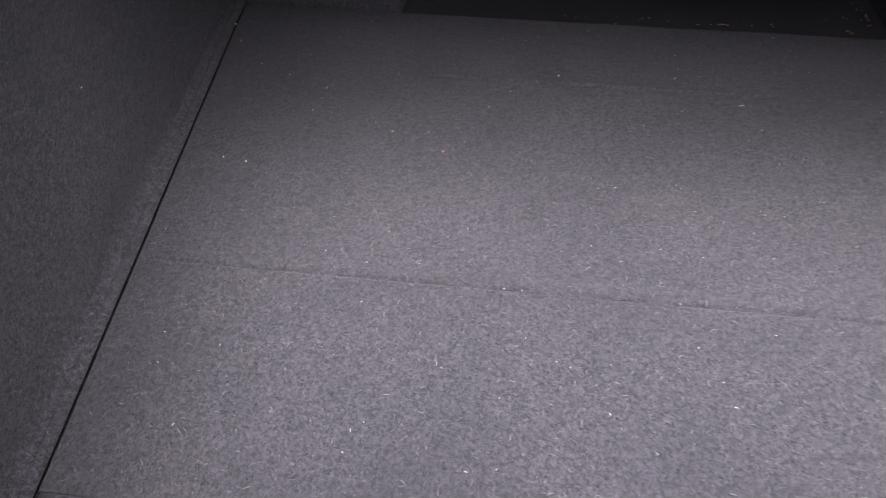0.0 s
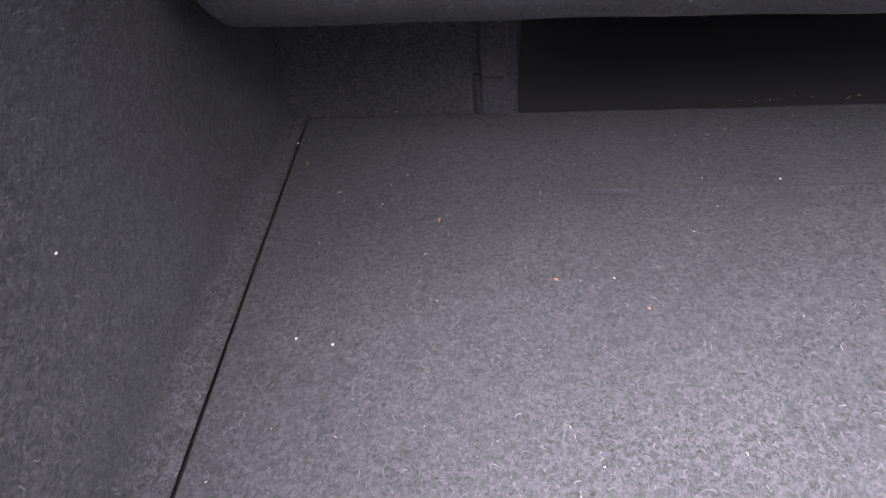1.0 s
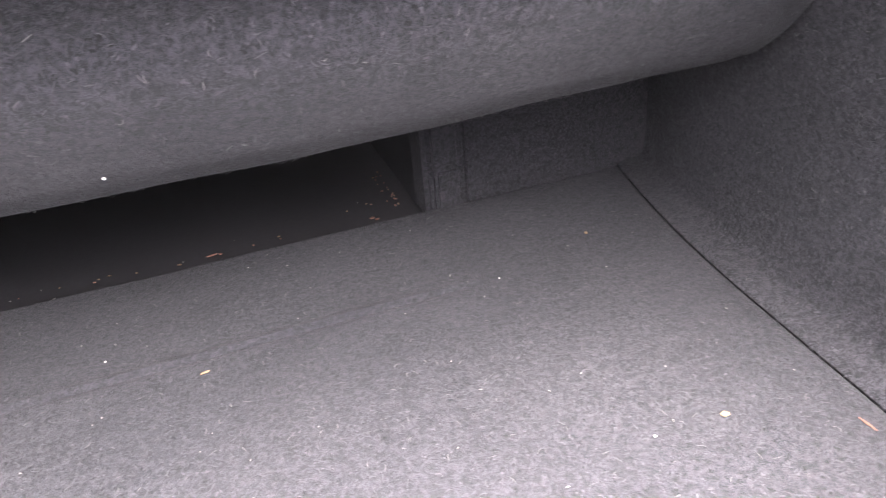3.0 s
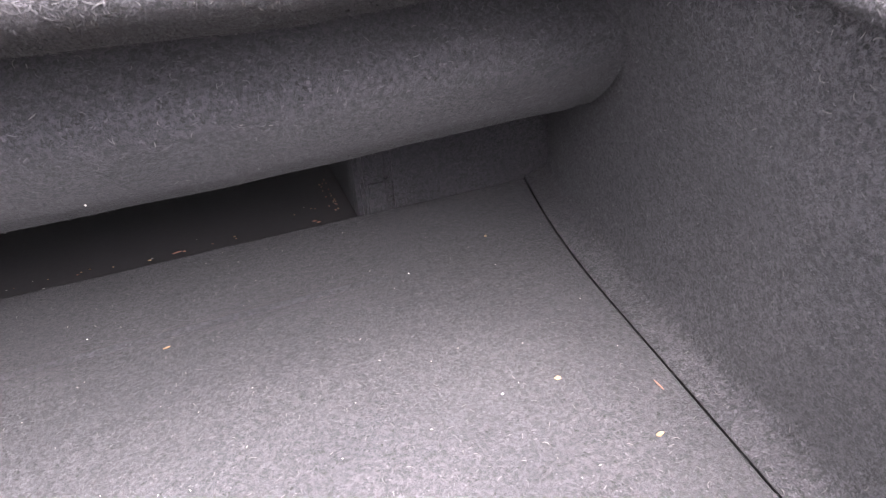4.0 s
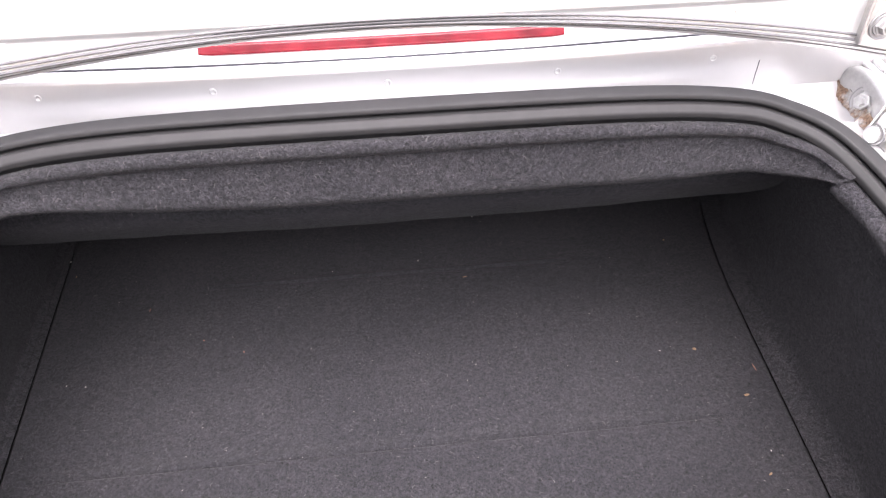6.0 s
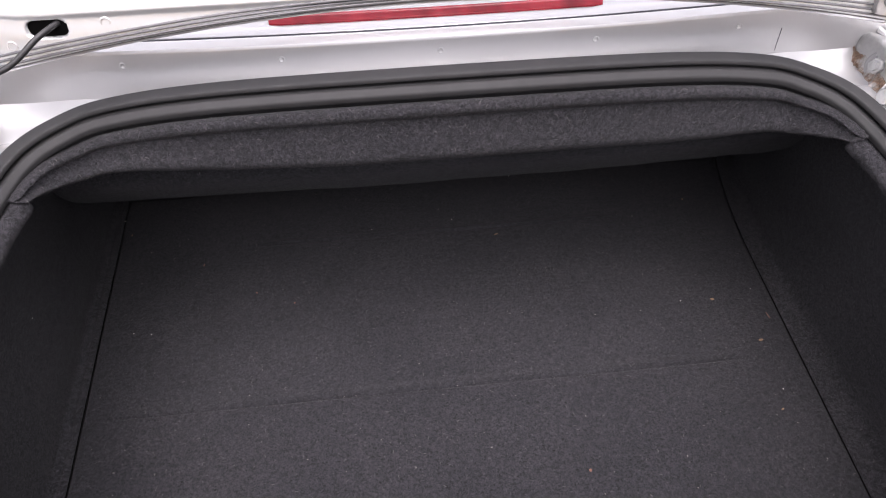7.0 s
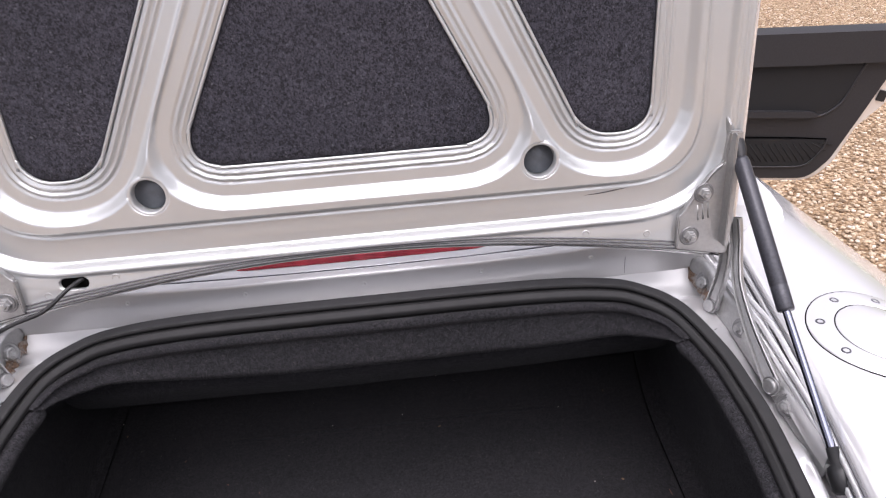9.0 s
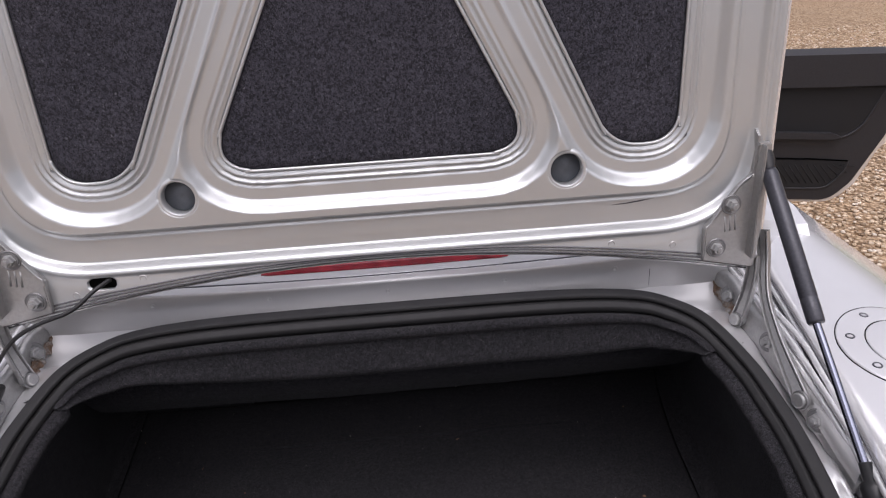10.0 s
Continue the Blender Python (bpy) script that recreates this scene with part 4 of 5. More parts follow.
lip_fine = spline([(a, b, 0) for a, b in lip_prof], 72)[:, :2]
rows = []
for i in ids:
    gone = float(np.linalg.norm(seal_path[i % 260, :2] - seal_path[count * (1 if i >= 0 else -1) % 260, :2]))
    deep = float(np.interp(gone, (0.0, 0.036, 0.07, 0.10, 0.14, 0.19), (0.10, 0.44, 0.62, 0.76, 0.92, 1.0)))
    cap = math.sqrt(min(1.0, (gone + 0.0004) / 0.006))
    top = -0.0127 + 0.0065 * (1 - float(smoothstep(0.0, 0.085, gone)))
    thin = float(smoothstep(0.08, 0.33, XC - seal_path[i % 260, 0]))
    rows.append([seal_path[i % 260] + seal_out[i % 260] * (-0.0125 + (o + 0.0125) * cap)
                 + np.array([0, 0, top + (d + 0.0127) * deep * cap * (1 - 0.20 * thin * smoothstep(0.026, 0.060, -d))]) for o, d in lip_fine])
felt_grids.append((np.array(rows), 30000, (0, -1, 0.3)))
put_part("front_lip_lining", recalc(sheet(np.array(rows), CARPET, "front_lip_lining")), car, "rolled grey felt lip below the seal")

# felt flap that hangs over the load-through opening
flap_prof = [(0.470, 0.726), (0.454, 0.706), (0.440, 0.691), (0.4285, 0.6805), (0.4205, 0.6725), (0.4172, 0.662), (0.4195, 0.648), (0.4265, 0.634), (0.4355, 0.6205), (0.446, 0.6080), (0.456, 0.6000), (0.463, 0.5945), (0.469, 0.5930), (0.4735, 0.5965), (0.4765, 0.606), (0.479, 0.640), (0.483, 0.685), (0.490, 0.726)]
rows = []
for u in np.linspace(-0.427, 0.430, 80):
    lift = 0.0055 * smoothstep(0.10, 0.42, u) + 0.0033 + 0.0065 * smoothstep(0.05, 0.40, -u) + 0.0005 * math.sin(23 * u) + 0.0003 * math.sin(71 * u)
    curl = 0.002 * (smoothstep(0.395, 0.426, u) ** 2 + smoothstep(0.41, 0.436, -u) ** 2)
    rows.append([(XC + u, y + curl * 0.6, z + lift * (1 - smoothstep(0.61, 0.70, z)) + curl) for y, z in spline([(a, b, 0) for a, b in flap_prof], 44)[:, :2]])
felt_grids.append((np.array(rows), 9000, (0, 0, 0)))
put_part("flap", recalc(sheet(np.array(rows), FLAT_CARPET, "flap", closed_v=True)), car, "hanging grey felt flap over the load-through")
# added sheet that keeps light out of the hollow above the flap
put_part("flap_hollow_cover", recalc(sheet(np.array([[(XC + u, y, z) for y, z in ((0.375, 0.735), (0.53, 0.725), (0.68, 0.72))] for u in np.linspace(-0.50, 0.50, 6)]), CARPET, "flap_hollow_cover", thick=0.01)), car)


def block(u0, u1, y0, y1, z0, z1, mat, name, parent, label="", bevel=0.004):
    bm = bmesh.new()
    bmesh.ops.create_cube(bm, size=1.0)
    bmesh.ops.scale(bm, vec=(u1 - u0, y1 - y0, z1 - z0), verts=bm.verts)
    bmesh.ops.translate(bm, vec=(XC + (u0 + u1) / 2, (y0 + y1) / 2, (z0 + z1) / 2), verts=bm.verts)
    bmesh.ops.bevel(bm, geom=bm.edges[:], offset=bevel, segments=3, affect="EDGES")
    me = bpy.data.meshes.new(name)
    bm.to_mesh(me)
    bm.free()
    me.materials.append(mat)
    return put_part(name, me, parent, label)


front = block(-0.520, -0.317, 0.659, 0.70, 0.43, 0.73, FLAT_CARPET, "front_lining", car, "dark felt front wall beside the load-through")
block(-0.318, -0.281, 0.654, 0.70, 0.43, 0.73, FLAT_CARPET, "jamb", front, bevel=0.008)
block(-0.316, -0.286, 0.6515, 0.69, 0.43, 0.488, FLAT_CARPET, "jamb_catch", front, bevel=0.006)
front_r = block(0.317, 0.520, 0.659, 0.70, 0.43, 0.73, FLAT_CARPET, "front_lining", car, "dark felt front wall beside the load-through")
block(0.281, 0.318, 0.654, 0.70, 0.43, 0.73, FLAT_CARPET, "jamb", front_r, bevel=0.008)
block(0.286, 0.316, 0.6515, 0.69, 0.43, 0.488, FLAT_CARPET, "jamb_catch", front_r, bevel=0.006)
# added unseen blocks that stop light leaking in beside the jambs
block(-0.52, -0.29, 0.70, 0.72, 0.42, 0.73, FLAT_CARPET, "front_light_stop", front, bevel=0.003)
block(0.29, 0.52, 0.70, 0.72, 0.42, 0.73, FLAT_CARPET, "front_light_stop", front_r, bevel=0.003)
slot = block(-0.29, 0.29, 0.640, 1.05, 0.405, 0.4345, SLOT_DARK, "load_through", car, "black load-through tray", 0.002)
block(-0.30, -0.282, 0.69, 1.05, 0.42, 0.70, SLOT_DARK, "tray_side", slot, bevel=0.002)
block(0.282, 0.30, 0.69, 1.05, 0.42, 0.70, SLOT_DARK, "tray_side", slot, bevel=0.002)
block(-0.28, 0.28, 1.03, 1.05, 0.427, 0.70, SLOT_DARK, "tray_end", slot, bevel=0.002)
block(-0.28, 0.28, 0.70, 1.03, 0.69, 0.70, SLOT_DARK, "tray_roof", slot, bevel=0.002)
# lining of the rear end and the base under the floor panel
rows = []
for u in np.linspace(-0.43, 0.43, 40):
    e = 1 - smoothstep(0.30, 0.43, abs(u))
    rows.append([(XC + u, -0.105 * e - 0.02 * (1 - e) - 0.012 * t, 0.436 + (0.248 + 0.02 * (1 - e)) * t) for t in np.linspace(0, 1, 8)])
put_part("rear_lining", recalc(sheet(np.array(rows), CARPET, "rear_lining", thick=0.006)), car, "grey felt lining inside the boot's rear edge")
# plastic sill trim round the rear of the opening
back = [k for k in range(260) if seal_path[k, 1] < 0.004]
sill_prof = spline([(a, b, 0) for a, b in ((-0.006, -0.014), (-0.0075, -0.005), (-0.0105, -0.0012), (-0.0132, -0.0022), (-0.0145, -0.0040), (-0.0160, -0.0015), (-0.0195, -0.0016), (-0.0222, -0.0060), (-0.0228, -0.0130), (-0.0205, -0.022), (-0.0140, -0.030))], 40)[:, :2]
put_part("sill_trim", recalc(sheet(np.array([[seal_path[k] + seal_out[k] * o + np.array([0, 0, d]) for o, d in sill_prof] for k in back]), SILL, "sill_trim", thick=0.002)), car, "grey plastic sill trim along the rear edge")
block(-0.56, 0.56, -0.20, 0.70, 0.400, 0.428, GAP, "floor_pan", car, bevel=0.003)

# boot floor panel with two pressed creases, and the narrow rear strip
ys = np.unique(np.concatenate([np.linspace(0.0685, 0.650, 60), [0.0695, 0.0705, 0.649], 0.260 + np.linspace(-0.020, 0.024, 60), 0.533 + np.linspace(-0.016, 0.016, 36)]))
rows = []
for y in ys:
    row = []
    for s in np.concatenate([[0, 0.0015, 0.004], np.linspace(0.008, 0.992, 68), [0.996, 0.9985, 1]]):
        u = -seam_u(y, -1) + 0.001 + s * (seam_u(y, 1) + seam_u(y, -1) - 0.002)
        near, far = y - 0.260 - 0.004 * u, y - 0.533
        part_a = 1 - smoothstep(0.30, 0.40, abs(u + 0.03))
        z = FZ - 0.0026 * math.exp(-((near / 0.0014) ** 2)) * part_a + 0.0011 * math.exp(-(((near - 0.006) / 0.005) ** 2)) * part_a
        z += (0.0016 * math.exp(-((far / 0.0030) ** 2)) - 0.0011 * math.exp(-(((far + 0.0055) / 0.0018) ** 2))) * (1 - smoothstep(0.22, 0.30, abs(u)))
        z += 0.0008 * noise.noise((u * 9, y * 9, 1.0))
        edge = min(u + seam_u(y, -1) - 0.001, seam_u(y, 1) - 0.001 - u, y - 0.0685)
        z -= 0.0005 * (1 - smoothstep(0.0, 0.002, edge))
        row.append((XC + u, y, z))
    rows.append(row)
felt_grids.append((np.array(rows), 28000, (0, 0, 1)))
floor_me = recalc(sheet(np.array(rows), FLAT_CARPET, "boot_floor_panel", thick=0.012))
tagged(new("boot_floor_panel", floor_me), "charcoal-grey felt boot floor panel with two faint creases", "boot floor")
rows = []
for y in np.concatenate([np.linspace(-0.10, 0.064, 14), [0.0655, 0.0665, 0.0672]]):
    rows.append([(XC + u, y + 0.0011 * smoothstep(0.063, 0.067, y) * smoothstep(0.30, 0.10, u), 0.4494 - 0.0005 * (1 - smoothstep(0.0, 0.002, 0.067 - y)) - 0.0015 * smoothstep(0.02, -0.10, y)) for u in np.linspace(-seam_u(max(y, 0), -1) + 0.002, seam_u(max(y, 0), 1) - 0.002, 50)])
tagged(new("rear_floor_strip", recalc(sheet(np.array(rows), FLAT_CARPET, "rear_floor_strip", thick=0.012))), "charcoal-grey felt strip behind the boot floor panel", "boot floor")
block(-0.016, 0.032, 0.3560, 0.3590, 0.7170, 0.7200, LABEL, "label_strip", car, "thin pale strip under the carpet lip", 0.001)

put_part("wall_seam", tube([(XC + 0.4080, 0.030, 0.500), (XC + 0.4085, 0.029, 0.522), (XC + 0.4085, 0.0275, 0.560), (XC + 0.4080, 0.027, 0.595), (XC + 0.4060, 0.025, 0.628)], 0.0007, GAP, "wall_seam", 6), car, "dark seam in the felt side lining")
put_part("slit", tube([(XC + 0.4265, 0.163, 0.588), (XC + 0.4270, 0.1595, 0.578), (XC + 0.4275, 0.158, 0.569)], [0.0001, 0.0004, 0.0001], GAP, "slit", 6), car, "short cut in the felt wall")


# ---- loose bits on the carpet ----
def bit(name, place, size, mat, label, turn=0.0, seed=0):
    """A small irregular flake or crumb."""
    size = tuple((0.52 if name == "crumb" and size[0] < 0.009 else 0.66) * v for v in size)
    rng = random.Random(seed)
    bm = bmesh.new()
    bmesh.ops.create_icosphere(bm, subdivisions=1, radius=0.5)
    for v in bm.verts:
        v.co *= 1 + 0.35 * noise.noise(v.co * 2.3 + Vector((seed * 3.1, 0, 0))) + rng.uniform(-0.2, 0.2)
        v.co = Vector((v.co.x * size[0], v.co.y * size[1], v.co.z * size[2]))
    me = bpy.data.meshes.new(name)
    bm.to_mesh(me)
    bm.free()
    me.materials.append(mat)
    ob = new(name, me)
    ob.matrix_world = Matrix.Translation(place) @ Matrix.Rotation(turn, 4, "Z")
    return tagged(ob, label, name.replace("_", " "), "loose bits on the carpet")


CHIP = "small tan wood chip lying on the grey carpet"
STICK = "thin reddish twig lying on the grey carpet"
CRUMB = "tiny white crumb lying on the grey carpet"
FLOOR_BITS = [
    ("wood_chip", 0.367, 0.356, (0.0085, 0.0060, 0.0025), WOOD_BIT, CHIP), ("wood_chip", 0.401, 0.285, (0.010, 0.0055, 0.0025), WOOD_BIT, CHIP),
    ("wood_chip", 0.383, 0.188, (0.0085, 0.003, 0.002), WOOD_BIT, CHIP), ("wood_chip", 0.399, 0.555, (0.005, 0.005, 0.003), WOOD_BIT, CHIP),
    ("twig", 0.427, 0.322, (0.0026, 0.020, 0.002), RED_BIT, STICK), ("twig", 0.105, 0.512, (0.008, 0.0025, 0.002), WOOD_BIT, STICK),
    ("twig", -0.311, 0.497, (0.0025, 0.009, 0.002), RED_BIT, STICK), ("twig", -0.427, 0.572, (0.0025, 0.008, 0.002), WOOD_BIT, STICK),
    ("leaf_bit", -0.180, 0.412, (0.0045, 0.004, 0.002), RED_BIT, "small reddish leaf fragment on the grey carpet"), ("leaf_bit", -0.232, 0.436, (0.0055, 0.004, 0.002), RED_BIT, "small reddish leaf fragment on the grey carpet"),
    ("leaf_bit", 0.148, 0.139, (0.005, 0.006, 0.003), RED_BIT, "small reddish leaf fragment on the grey carpet"),
    ("crumb", -0.444, 0.604, (0.0045, 0.0045, 0.0035), WHITE_BIT, CRUMB), ("crumb", -0.359, 0.379, (0.0035, 0.0035, 0.0025), WHITE_BIT, CRUMB),
    ("crumb", -0.382, 0.383, (0.003, 0.003, 0.002), WHITE_BIT, CRUMB), ("crumb", -0.075, 0.543, (0.003, 0.003, 0.002), WHITE_BIT, CRUMB),
    ("crumb", 0.044, 0.551, (0.0035, 0.0025, 0.002), WHITE_BIT, CRUMB), ("crumb", 0.312, 0.527, (0.003, 0.003, 0.002), WHITE_BIT, CRUMB),
    ("crumb", 0.325, 0.358, (0.0035, 0.0035, 0.002), WHITE_BIT, CRUMB), ("crumb", 0.396, 0.214, (0.003, 0.003, 0.002), WHITE_BIT, CRUMB),
]
for k, (name, x, y, size, mat, label) in enumerate(FLOOR_BITS):
    bit(name, (x, y, FZ + 0.0004 + size[2] * 0.26), size, mat, label, 0.3 * k if name != "twig" else 0.15 * (k % 3) - 0.1, k)
bit("crumb", (0.103, 0.4412, 0.6145), (0.0028, 0.0025, 0.0026), WHITE_BIT, "tiny white crumb caught on the felt flap", 0, 40)
bit("crumb", (-0.4305, 0.312, 0.575), (0.0030, 0.0030, 0.0028), WHITE_BIT, "tiny white crumb caught on the felt wall", 0, 42)
bit("crumb", (0.4235, 0.043, 0.7155), (0.0085, 0.018, 0.004), WHITE_BIT, "white paint flake on the rubber seal", -0.3, 41)
rng = random.Random(4)
# fine plant debris gathered at the mouth of the load-through tray and along its side
DEBRIS = "fine plant debris in the load-through tray"
TRAY_BITS = [(-0.067, 0.703, 3.5, WHITE_BIT), (-0.055, 0.700, 3.5, WHITE_BIT), (-0.042, 0.704, 4.5, WHITE_BIT), (-0.036, 0.705, 2.5, RED_BIT), (-0.020, 0.710, 2.5, WHITE_BIT), (-0.006, 0.707, 3.5, WOOD_BIT), (-0.008, 0.691, 6.5, WHITE_BIT),
             (0.021, 0.703, 6.0, RED_BIT), (0.024, 0.706, 4.0, WOOD_BIT), (0.032, 0.708, 6.0, WOOD_BIT), (0.054, 0.702, 5.0, WOOD_BIT), (0.088, 0.699, 8.0, WOOD_BIT), (0.122, 0.701, 7.0, RED_BIT), (0.135, 0.720, 2.5, WHITE_BIT), (0.150, 0.703, 5.5, RED_BIT),
             (0.173, 0.708, 6.0, WOOD_BIT), (0.174, 0.703, 5.0, RED_BIT), (0.239, 0.726, 3.0, WOOD_BIT), (0.252, 0.738, 3.0, WHITE_BIT), (0.259, 0.732, 5.0, WOOD_BIT), (0.263, 0.729, 3.5, RED_BIT), (0.257, 0.702, 11.0, RED_BIT), (0.261, 0.698, 9.0, RED_BIT)]
for k, (x, y, mm, tint) in enumerate(TRAY_BITS):
    bit("crumb" if tint is WHITE_BIT else "leaf_bit", (x, y - 0.014, 0.4354), (0.0008 * mm, 0.0005 * mm, 0.0020), LINT if tint is WHITE_BIT else tint, DEBRIS, rng.uniform(-0.5, 0.5), 60 + k)
bit("twig", (0.115, 0.688, 0.4354), (0.019, 0.0024, 0.0024), RED_BIT, "thin reddish twig in the load-through tray", 0.2, 50)
for k in range(20):
    y = 0.700 + 0.085 * rng.random()
    tint = rng.choice((WOOD_BIT, RED_BIT, RED_BIT))
    bit("leaf_bit", (0.288 - 0.010 * rng.random() ** 2, y, 0.4354), (rng.uniform(0.002, 0.0055), rng.uniform(0.0015, 0.003), 0.0022), tint, DEBRIS, rng.uniform(0, 3), 90 + k)

# pale lint scattered over the felt
lv, lf = [], []
for k in range(150):
    y = rng.uniform(0.09, 0.66)
    u = rng.uniform(-seam_u(y, -1) + 0.01, seam_u(y, 1) - 0.01)
    a, ln, w = rng.uniform(0, 6.3), rng.uniform(0.0007, 0.0022), rng.uniform(0.00025, 0.0006)
    c, s = math.cos(a), math.sin(a)
    b0 = len(lv)
    for du, dw, dz in ((-ln, -w, 0), (ln, -w, 0.0004), (ln, w, 0.0004), (-ln, w, 0), (0, 0, 0.0011)):
        lv.append((XC + u + (du * c - dw * s) / 2, y + (du * s + dw * c) / 2, FZ + 0.0006 + dz))
    lf += [(b0, b0 + 1, b0 + 4), (b0 + 1, b0 + 2, b0 + 4), (b0 + 2, b0 + 3, b0 + 4), (b0 + 3, b0, b0 + 4)]
tagged(new("lint", mesh_from("lint", lv, lf, LINT, False)), "pale lint and dust scattered on the boot carpet", "lint", kind="stuff")

# short loose fibres standing on the felt
frng = np.random.default_rng(21)
fv, ff = [], []
for grid, count, toward in felt_grids:
    gv = grid.shape[1]
    cell = np.linalg.norm(np.cross(grid[1:, :-1] - grid[:-1, :-1], grid[:-1, 1:] - grid[:-1, :-1]), axis=2).ravel()
    pick = frng.choice(len(cell), count, p=cell / cell.sum())
    i, j = pick // (gv - 1), pick % (gv - 1)
    a, b, c = grid[i, j], grid[i + 1, j], grid[i, j + 1]
    nrm = np.cross(b - a, c - a)
    nrm /= np.linalg.norm(nrm, axis=1, keepdims=True) + 1e-12
    if any(toward):
        nrm *= np.where(nrm @ np.array(toward, float) < 0, -1.0, 1.0)[:, None]
    else:
        mid = grid.reshape(-1, 3).mean(0)
        nrm *= np.where(((a - mid) * (0, 1, 1) * nrm).sum(1) < 0, -1.0, 1.0)[:, None]
    root = a + (b - a) * frng.random((count, 1)) + (c - a) * frng.random((count, 1))
    way = np.cross(nrm, frng.normal(size=(count, 3)))
    way /= np.linalg.norm(way, axis=1, keepdims=True) + 1e-12
    side = np.cross(nrm, way)
    ln = frng.uniform(0.0012, 0.0030, (count, 1))
    wd = frng.uniform(0.00016, 0.00036, (count, 1))
    bow = side * ln * frng.normal(0, 0.32, (count, 1))
    lift = nrm * frng.uniform(0.0004, 0.0011, (count, 1))
    base = len(fv) and sum(len(v) for v in fv)
    strip = []
    for f in (-1.0, -0.4, 0.4, 1.0):
        mid = root + way * ln * f * 0.9 + (bow + lift) * (1 - f * f) + nrm * 0.0002
        edge = side * wd * (1 - 0.5 * f * f) + way * wd * f * 0.6 * np.sign(bow[:, :1] + 1e-9)
        strip += [mid - edge, mid + edge]
    fv.append(np.stack(strip, 1).reshape(-1, 3))
    k = np.arange(count)[:, None] * 8 + base
    ff.append(np.concatenate([k + np.array([[0, 1, 3, 2]]), k + np.array([[2, 3, 5, 4]]), k + np.array([[4, 5, 7, 6]])]))
tagged(new("carpet_fibres", mesh_from("carpet_fibres", np.concatenate(fv), np.concatenate(ff), FIBRE)), "short grey fibres standing on the felt lining", "fibres", kind="stuff")


# ---- open door ----
D_O, D_YAW = Vector((XC + 0.84, 1.735, -0.011)), radians(-13)
D_X = Vector((math.cos(D_YAW), math.sin(D_YAW), 0))


def door_plate(outline, back, depth, mat, name, parent, label="", bevel=0.006):
    return put_part(name, prism(outline, mat, D_O + Vector((D_X.y, -D_X.x, 0)) * back, D_X, (0, 0, 1), depth, name, bevel), parent, label)


def on_door(points, off):
    side = Vector((D_X.y, -D_X.x, 0))
    return [tuple(D_O + side * off + D_X * a + Vector((0, 0, z))) for a, z in points]


shell_outline = rounded([(0.0, 0.345), (0.590, 0.346), (0.648, 0.41), (0.692, 0.525), (0.765, 0.605), (0.825, 0.785), (0.0, 0.79)], [0.02, 0.09, 0.12, 0.08, 0.10, 0.02, 0.02])
trim_outline = rounded([(0.02, 0.361), (0.575, 0.358), (0.630, 0.422), (0.690, 0.558), (0.765, 0.735), (0.811, 0.800), (0.02, 0.815)], [0.02, 0.08, 0.10, 0.15, 0.05, 0.01, 0.02])
door = door_plate(shell_outline, -0.10, 0.112, SILVER, "door", car, "silver door standing wide open, black inside")
door_plate(trim_outline, 0.012, 0.012, TRIM, "trim_panel", door, "black moulded inner trim")
door_plate(rounded([(0.02, 0.730), (0.52, 0.731), (0.790, 0.738), (0.811, 0.828), (0.02, 0.824)], 0.014), -0.06, 0.108, TRIM, "top_pad", door, "dark grey soft top pad")
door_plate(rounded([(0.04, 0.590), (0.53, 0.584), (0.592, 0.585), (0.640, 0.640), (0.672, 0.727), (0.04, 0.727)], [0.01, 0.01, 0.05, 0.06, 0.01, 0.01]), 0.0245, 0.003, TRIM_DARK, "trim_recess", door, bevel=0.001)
door_plate(rounded([(0.04, 0.578), (0.54, 0.568), (0.572, 0.574), (0.536, 0.587), (0.04, 0.600)], 0.006), 0.024, 0.024, TRIM, "armrest", door, bevel=0.005)
put_part("trim_bead", tube(spline([(p[0], p[1], p[2]) for p in on_door([(0.04, 0.580), (0.30, 0.577), (0.477, 0.570), (0.541, 0.566), (0.584, 0.573), (0.622, 0.603), (0.642, 0.643), (0.660, 0.693), (0.673, 0.728)], 0.026)], 60), 0.0042, TRIM, "trim_bead", 10), door)
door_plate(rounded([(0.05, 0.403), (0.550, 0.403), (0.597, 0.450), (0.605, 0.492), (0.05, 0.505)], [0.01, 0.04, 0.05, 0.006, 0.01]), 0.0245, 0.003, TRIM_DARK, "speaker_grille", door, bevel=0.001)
put_part("pocket_rim", tube(spline(on_door([(0.05, 0.402), (0.30, 0.400), (0.486, 0.399), (0.548, 0.403), (0.577, 0.424), (0.600, 0.458), (0.608, 0.490)], 0.027), 50), 0.0032, TRIM, "pocket_rim", 10), door)
put_part("trim_seam", tube(on_door([(0.05, 0.506), (0.30, 0.503), (0.502, 0.4985), (0.607, 0.4925)], 0.027), 0.0022, GAP, "trim_seam", 8), door)
for k in range(16):
    x = 0.30 + 0.019 * k
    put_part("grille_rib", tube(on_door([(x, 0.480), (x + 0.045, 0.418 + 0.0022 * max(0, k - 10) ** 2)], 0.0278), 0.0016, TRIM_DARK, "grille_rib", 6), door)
door_plate([(0.728, 0.612), (0.752, 0.606), (0.760, 0.638), (0.736, 0.644)], 0.013, 0.006, BLACK, "latch", door, bevel=0.001)

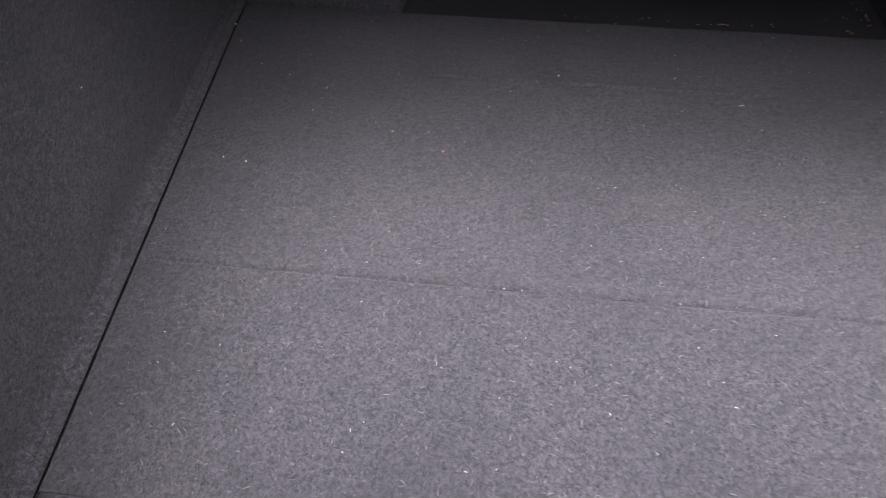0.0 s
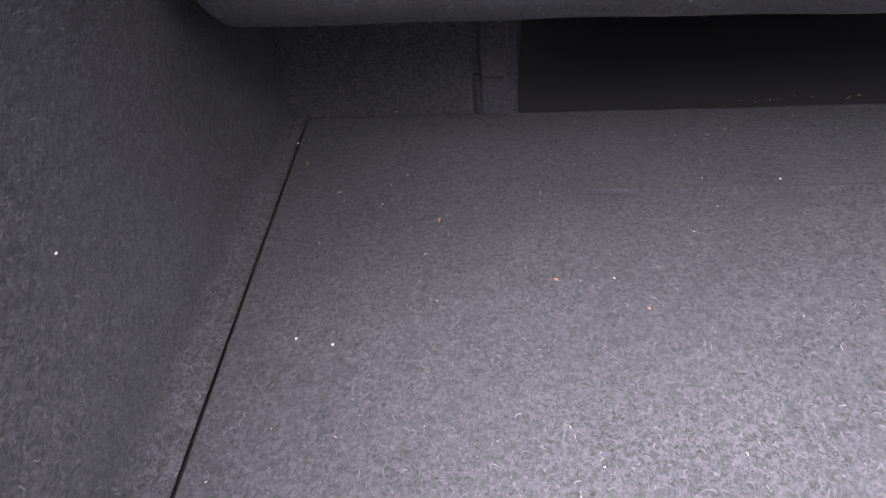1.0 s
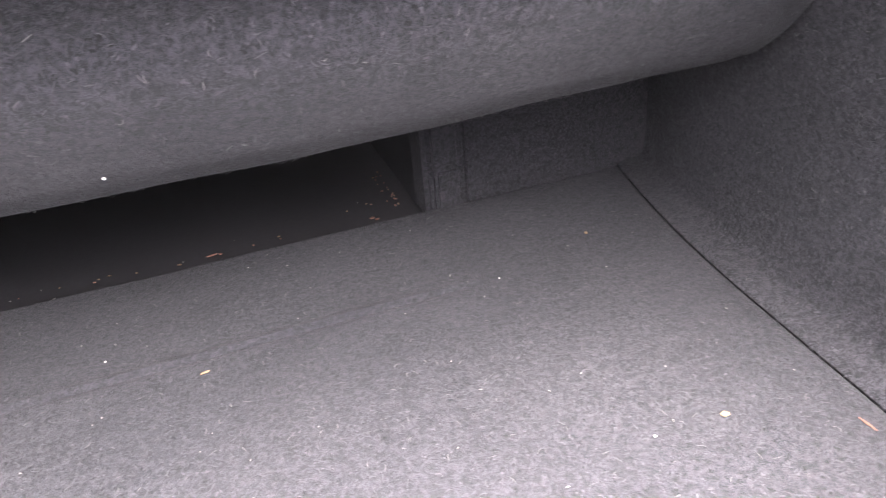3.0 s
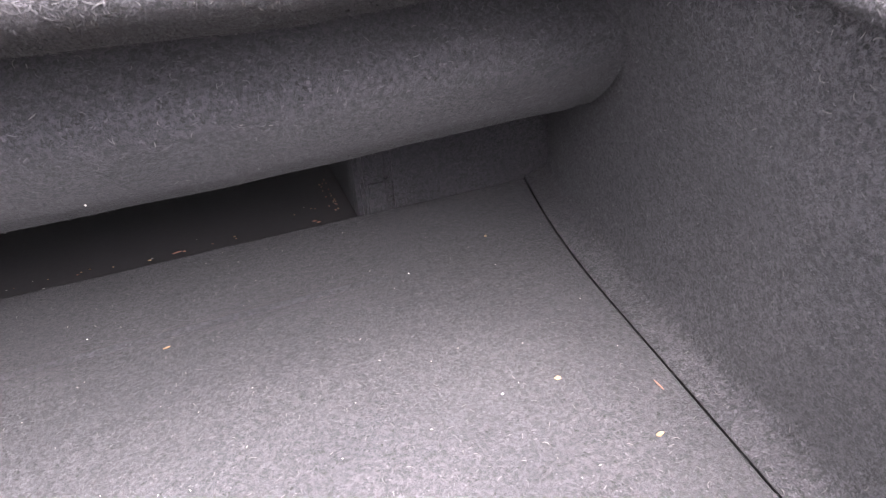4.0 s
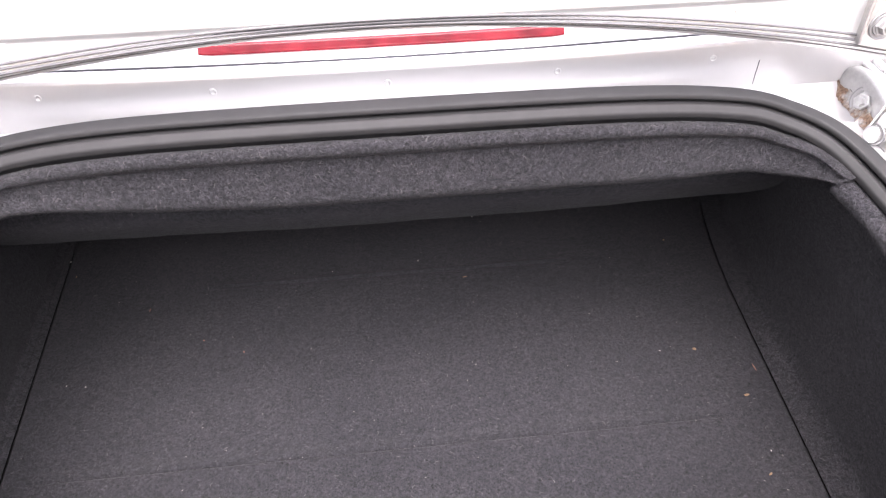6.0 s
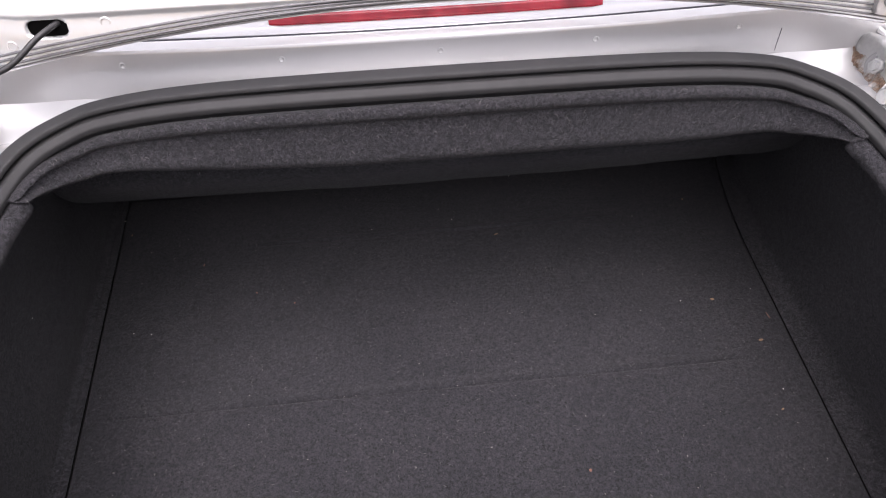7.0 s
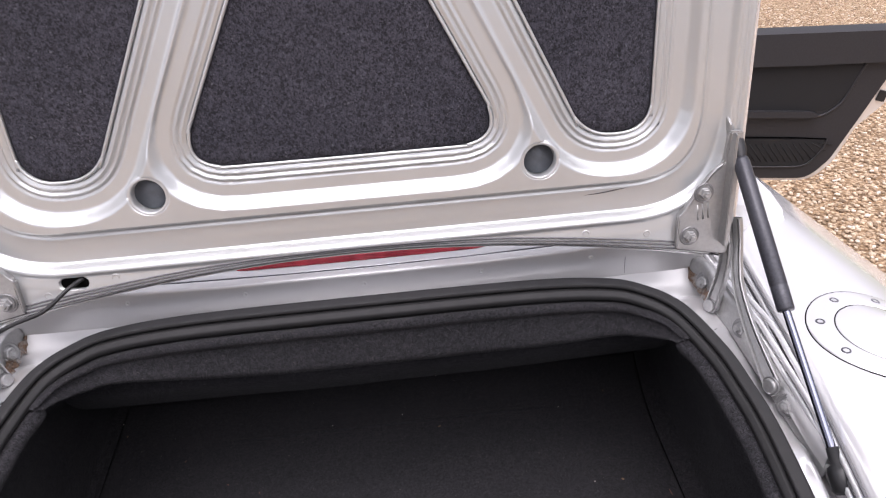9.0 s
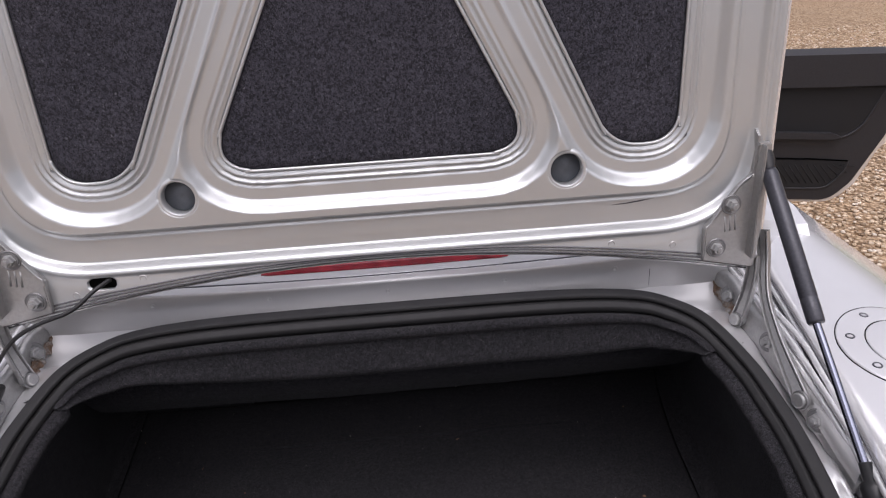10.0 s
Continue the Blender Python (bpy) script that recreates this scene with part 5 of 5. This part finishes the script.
# ---- plain front of the car, ahead of the open door ----
front_rows = []
for y in np.linspace(1.76, 3.05, 26):
    s = (y - 1.76) / 1.29
    top = 0.80 - 0.16 * s**2.2 - 0.10 * smoothstep(0.9, 1.0, s)
    half = 0.845 - 0.20 * s**3
    front_rows.append([(XC + half * math.sin(a) ** 0.6 * (1 if a > 0 else -1) if a > 0 else XC - half * math.sin(-a) ** 0.6, y, 0.24 + (top - 0.24) * math.cos(a) ** 0.45) for a in np.linspace(-1.565, 1.565, 40)])
front_body = put_part("front_body", recalc(sheet(np.array(front_rows), SILVER, "front_body")), car, "plain silver bonnet and front wings")
for sign in (1, -1):
    block(min(sign * 0.70, sign * 0.84), max(sign * 0.70, sign * 0.84), 1.00, 1.80, 0.20, 0.345, SILVER, "sill", car, bevel=0.02)
    wheel = put_part("wheel", lathe([(0.19, -0.10), (0.29, -0.105), (0.315, -0.08), (0.318, 0.0), (0.315, 0.08), (0.29, 0.105), (0.19, 0.10)], TYRE, (XC + sign * 0.75, 2.62, 0.318), (1, 0, 0), "tyre", 48), car, "black tyre on an alloy rim")
    put_part("rim", lathe([(0.0, 0.06), (0.05, 0.065), (0.17, 0.05), (0.195, 0.098), (0.195, -0.09), (0.0, -0.09)], SILVER_DIM, (XC + sign * 0.75, 2.62, 0.318), (sign, 0, 0), "rim", 40), wheel)
block(-0.72, 0.72, 1.06, 1.80, 0.19, 0.23, TRIM, "cabin_floor", car, bevel=0.004)
block(-0.86, -0.80, 1.04, 1.76, 0.34, 0.80, SILVER, "closed_door", car, "closed silver door", 0.025)

# ---- ground, kerb, lawn ----
gx, gy = np.meshgrid(np.concatenate([[-400, -60, -20], np.linspace(-10, 14, 25), [30, 80, 400]]), np.concatenate([[-400, -60, -15], np.linspace(-8, 18, 27), [40, 100, 400]]), indexing="ij")
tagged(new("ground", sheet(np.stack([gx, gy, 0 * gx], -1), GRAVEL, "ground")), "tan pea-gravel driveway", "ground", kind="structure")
kerb_path = spline([(9.2, 17.5, 0), (8.4, 14.2, 0), (7.85, 12.0, 0), (7.3, 10.1, 0), (6.8, 8.75, 0), (6.3, 7.4, 0), (5.9, 6.2, 0), (5.6, 4.8, 0)], 60)
ring = []
for k, p in enumerate(kerb_path):
    t = kerb_path[min(k + 1, 59)] - kerb_path[max(k - 1, 0)]
    nrm = np.array([t[1], -t[0], 0]) / np.hypot(t[0], t[1])
    ring.append([p + nrm * a + np.array([0, 0, z]) for a, z in ((-0.048, -0.02), (-0.044, 0.045), (-0.032, 0.060), (0.034, 0.062), (0.048, 0.052), (0.052, -0.02))])
tagged(new("kerb", recalc(sheet(np.array(ring), CONCRETE, "kerb"))), "weathered concrete kerb along the lawn", "kerb", kind="structure")
lawn = []
for k, p in enumerate(kerb_path):
    t = kerb_path[min(k + 1, 59)] - kerb_path[max(k - 1, 0)]
    nrm = np.array([t[1], -t[0], 0]) / np.hypot(t[0], t[1])
    sgn = 1 if (nrm @ np.array([1, 0.6, 0])) > 0 else -1
    lawn.append([p + sgn * nrm * 0.045 + np.array([0, 0, 0.054]), p + np.array([2.0, 1.5, 0.07]), p + np.array([8.0, 6.0, 0.1]), p + np.array([40, 30, 0.2])])
tagged(new("lawn", recalc(sheet(np.array(lawn), GRASS, "lawn"))), "short mown lawn behind the kerb", "lawn", kind="structure")

# loose pebbles where the gravel is seen from near
base_v, base_f = [], []
for kind in range(6):
    bm = bmesh.new()
    bmesh.ops.create_icosphere(bm, subdivisions=1, radius=1.0)
    prng = random.Random(kind)
    for v in bm.verts:
        v.co *= prng.uniform(0.75, 1.15)
    bm.verts.ensure_lookup_table()
    base_v.append(np.array([v.co[:] for v in bm.verts]))
    base_f.append(np.array([[v.index for v in fc.verts] for fc in bm.faces]))
    bm.free()
nrng = np.random.default_rng(9)
pv, pf, at = [], [], 0
for k in range(26000):
    far = nrng.random() ** 1.5
    x, y = 0.86 + 5.2 * nrng.random() * (0.35 + 0.65 * far), 0.3 + 6.5 * far
    q = nrng.integers(6)
    size = 0.0062 + 0.0055 * nrng.random()
    a = nrng.random() * 6.283
    c, s = math.cos(a), math.sin(a)
    v = base_v[q] * (size * (0.8 + 0.6 * nrng.random()), size, size * 0.7)
    v = np.stack([v[:, 0] * c - v[:, 1] * s + x, v[:, 0] * s + v[:, 1] * c + y, v[:, 2] + 0.002 + 0.004 * nrng.random()], 1)
    pv.append(v)
    pf.append(base_f[q] + at)
    at += len(v)
tagged(new("gravel", mesh_from("gravel", np.concatenate(pv), np.concatenate(pf), PEBBLE)), "loose tan and brown pebbles on the drive", "gravel", kind="stuff")
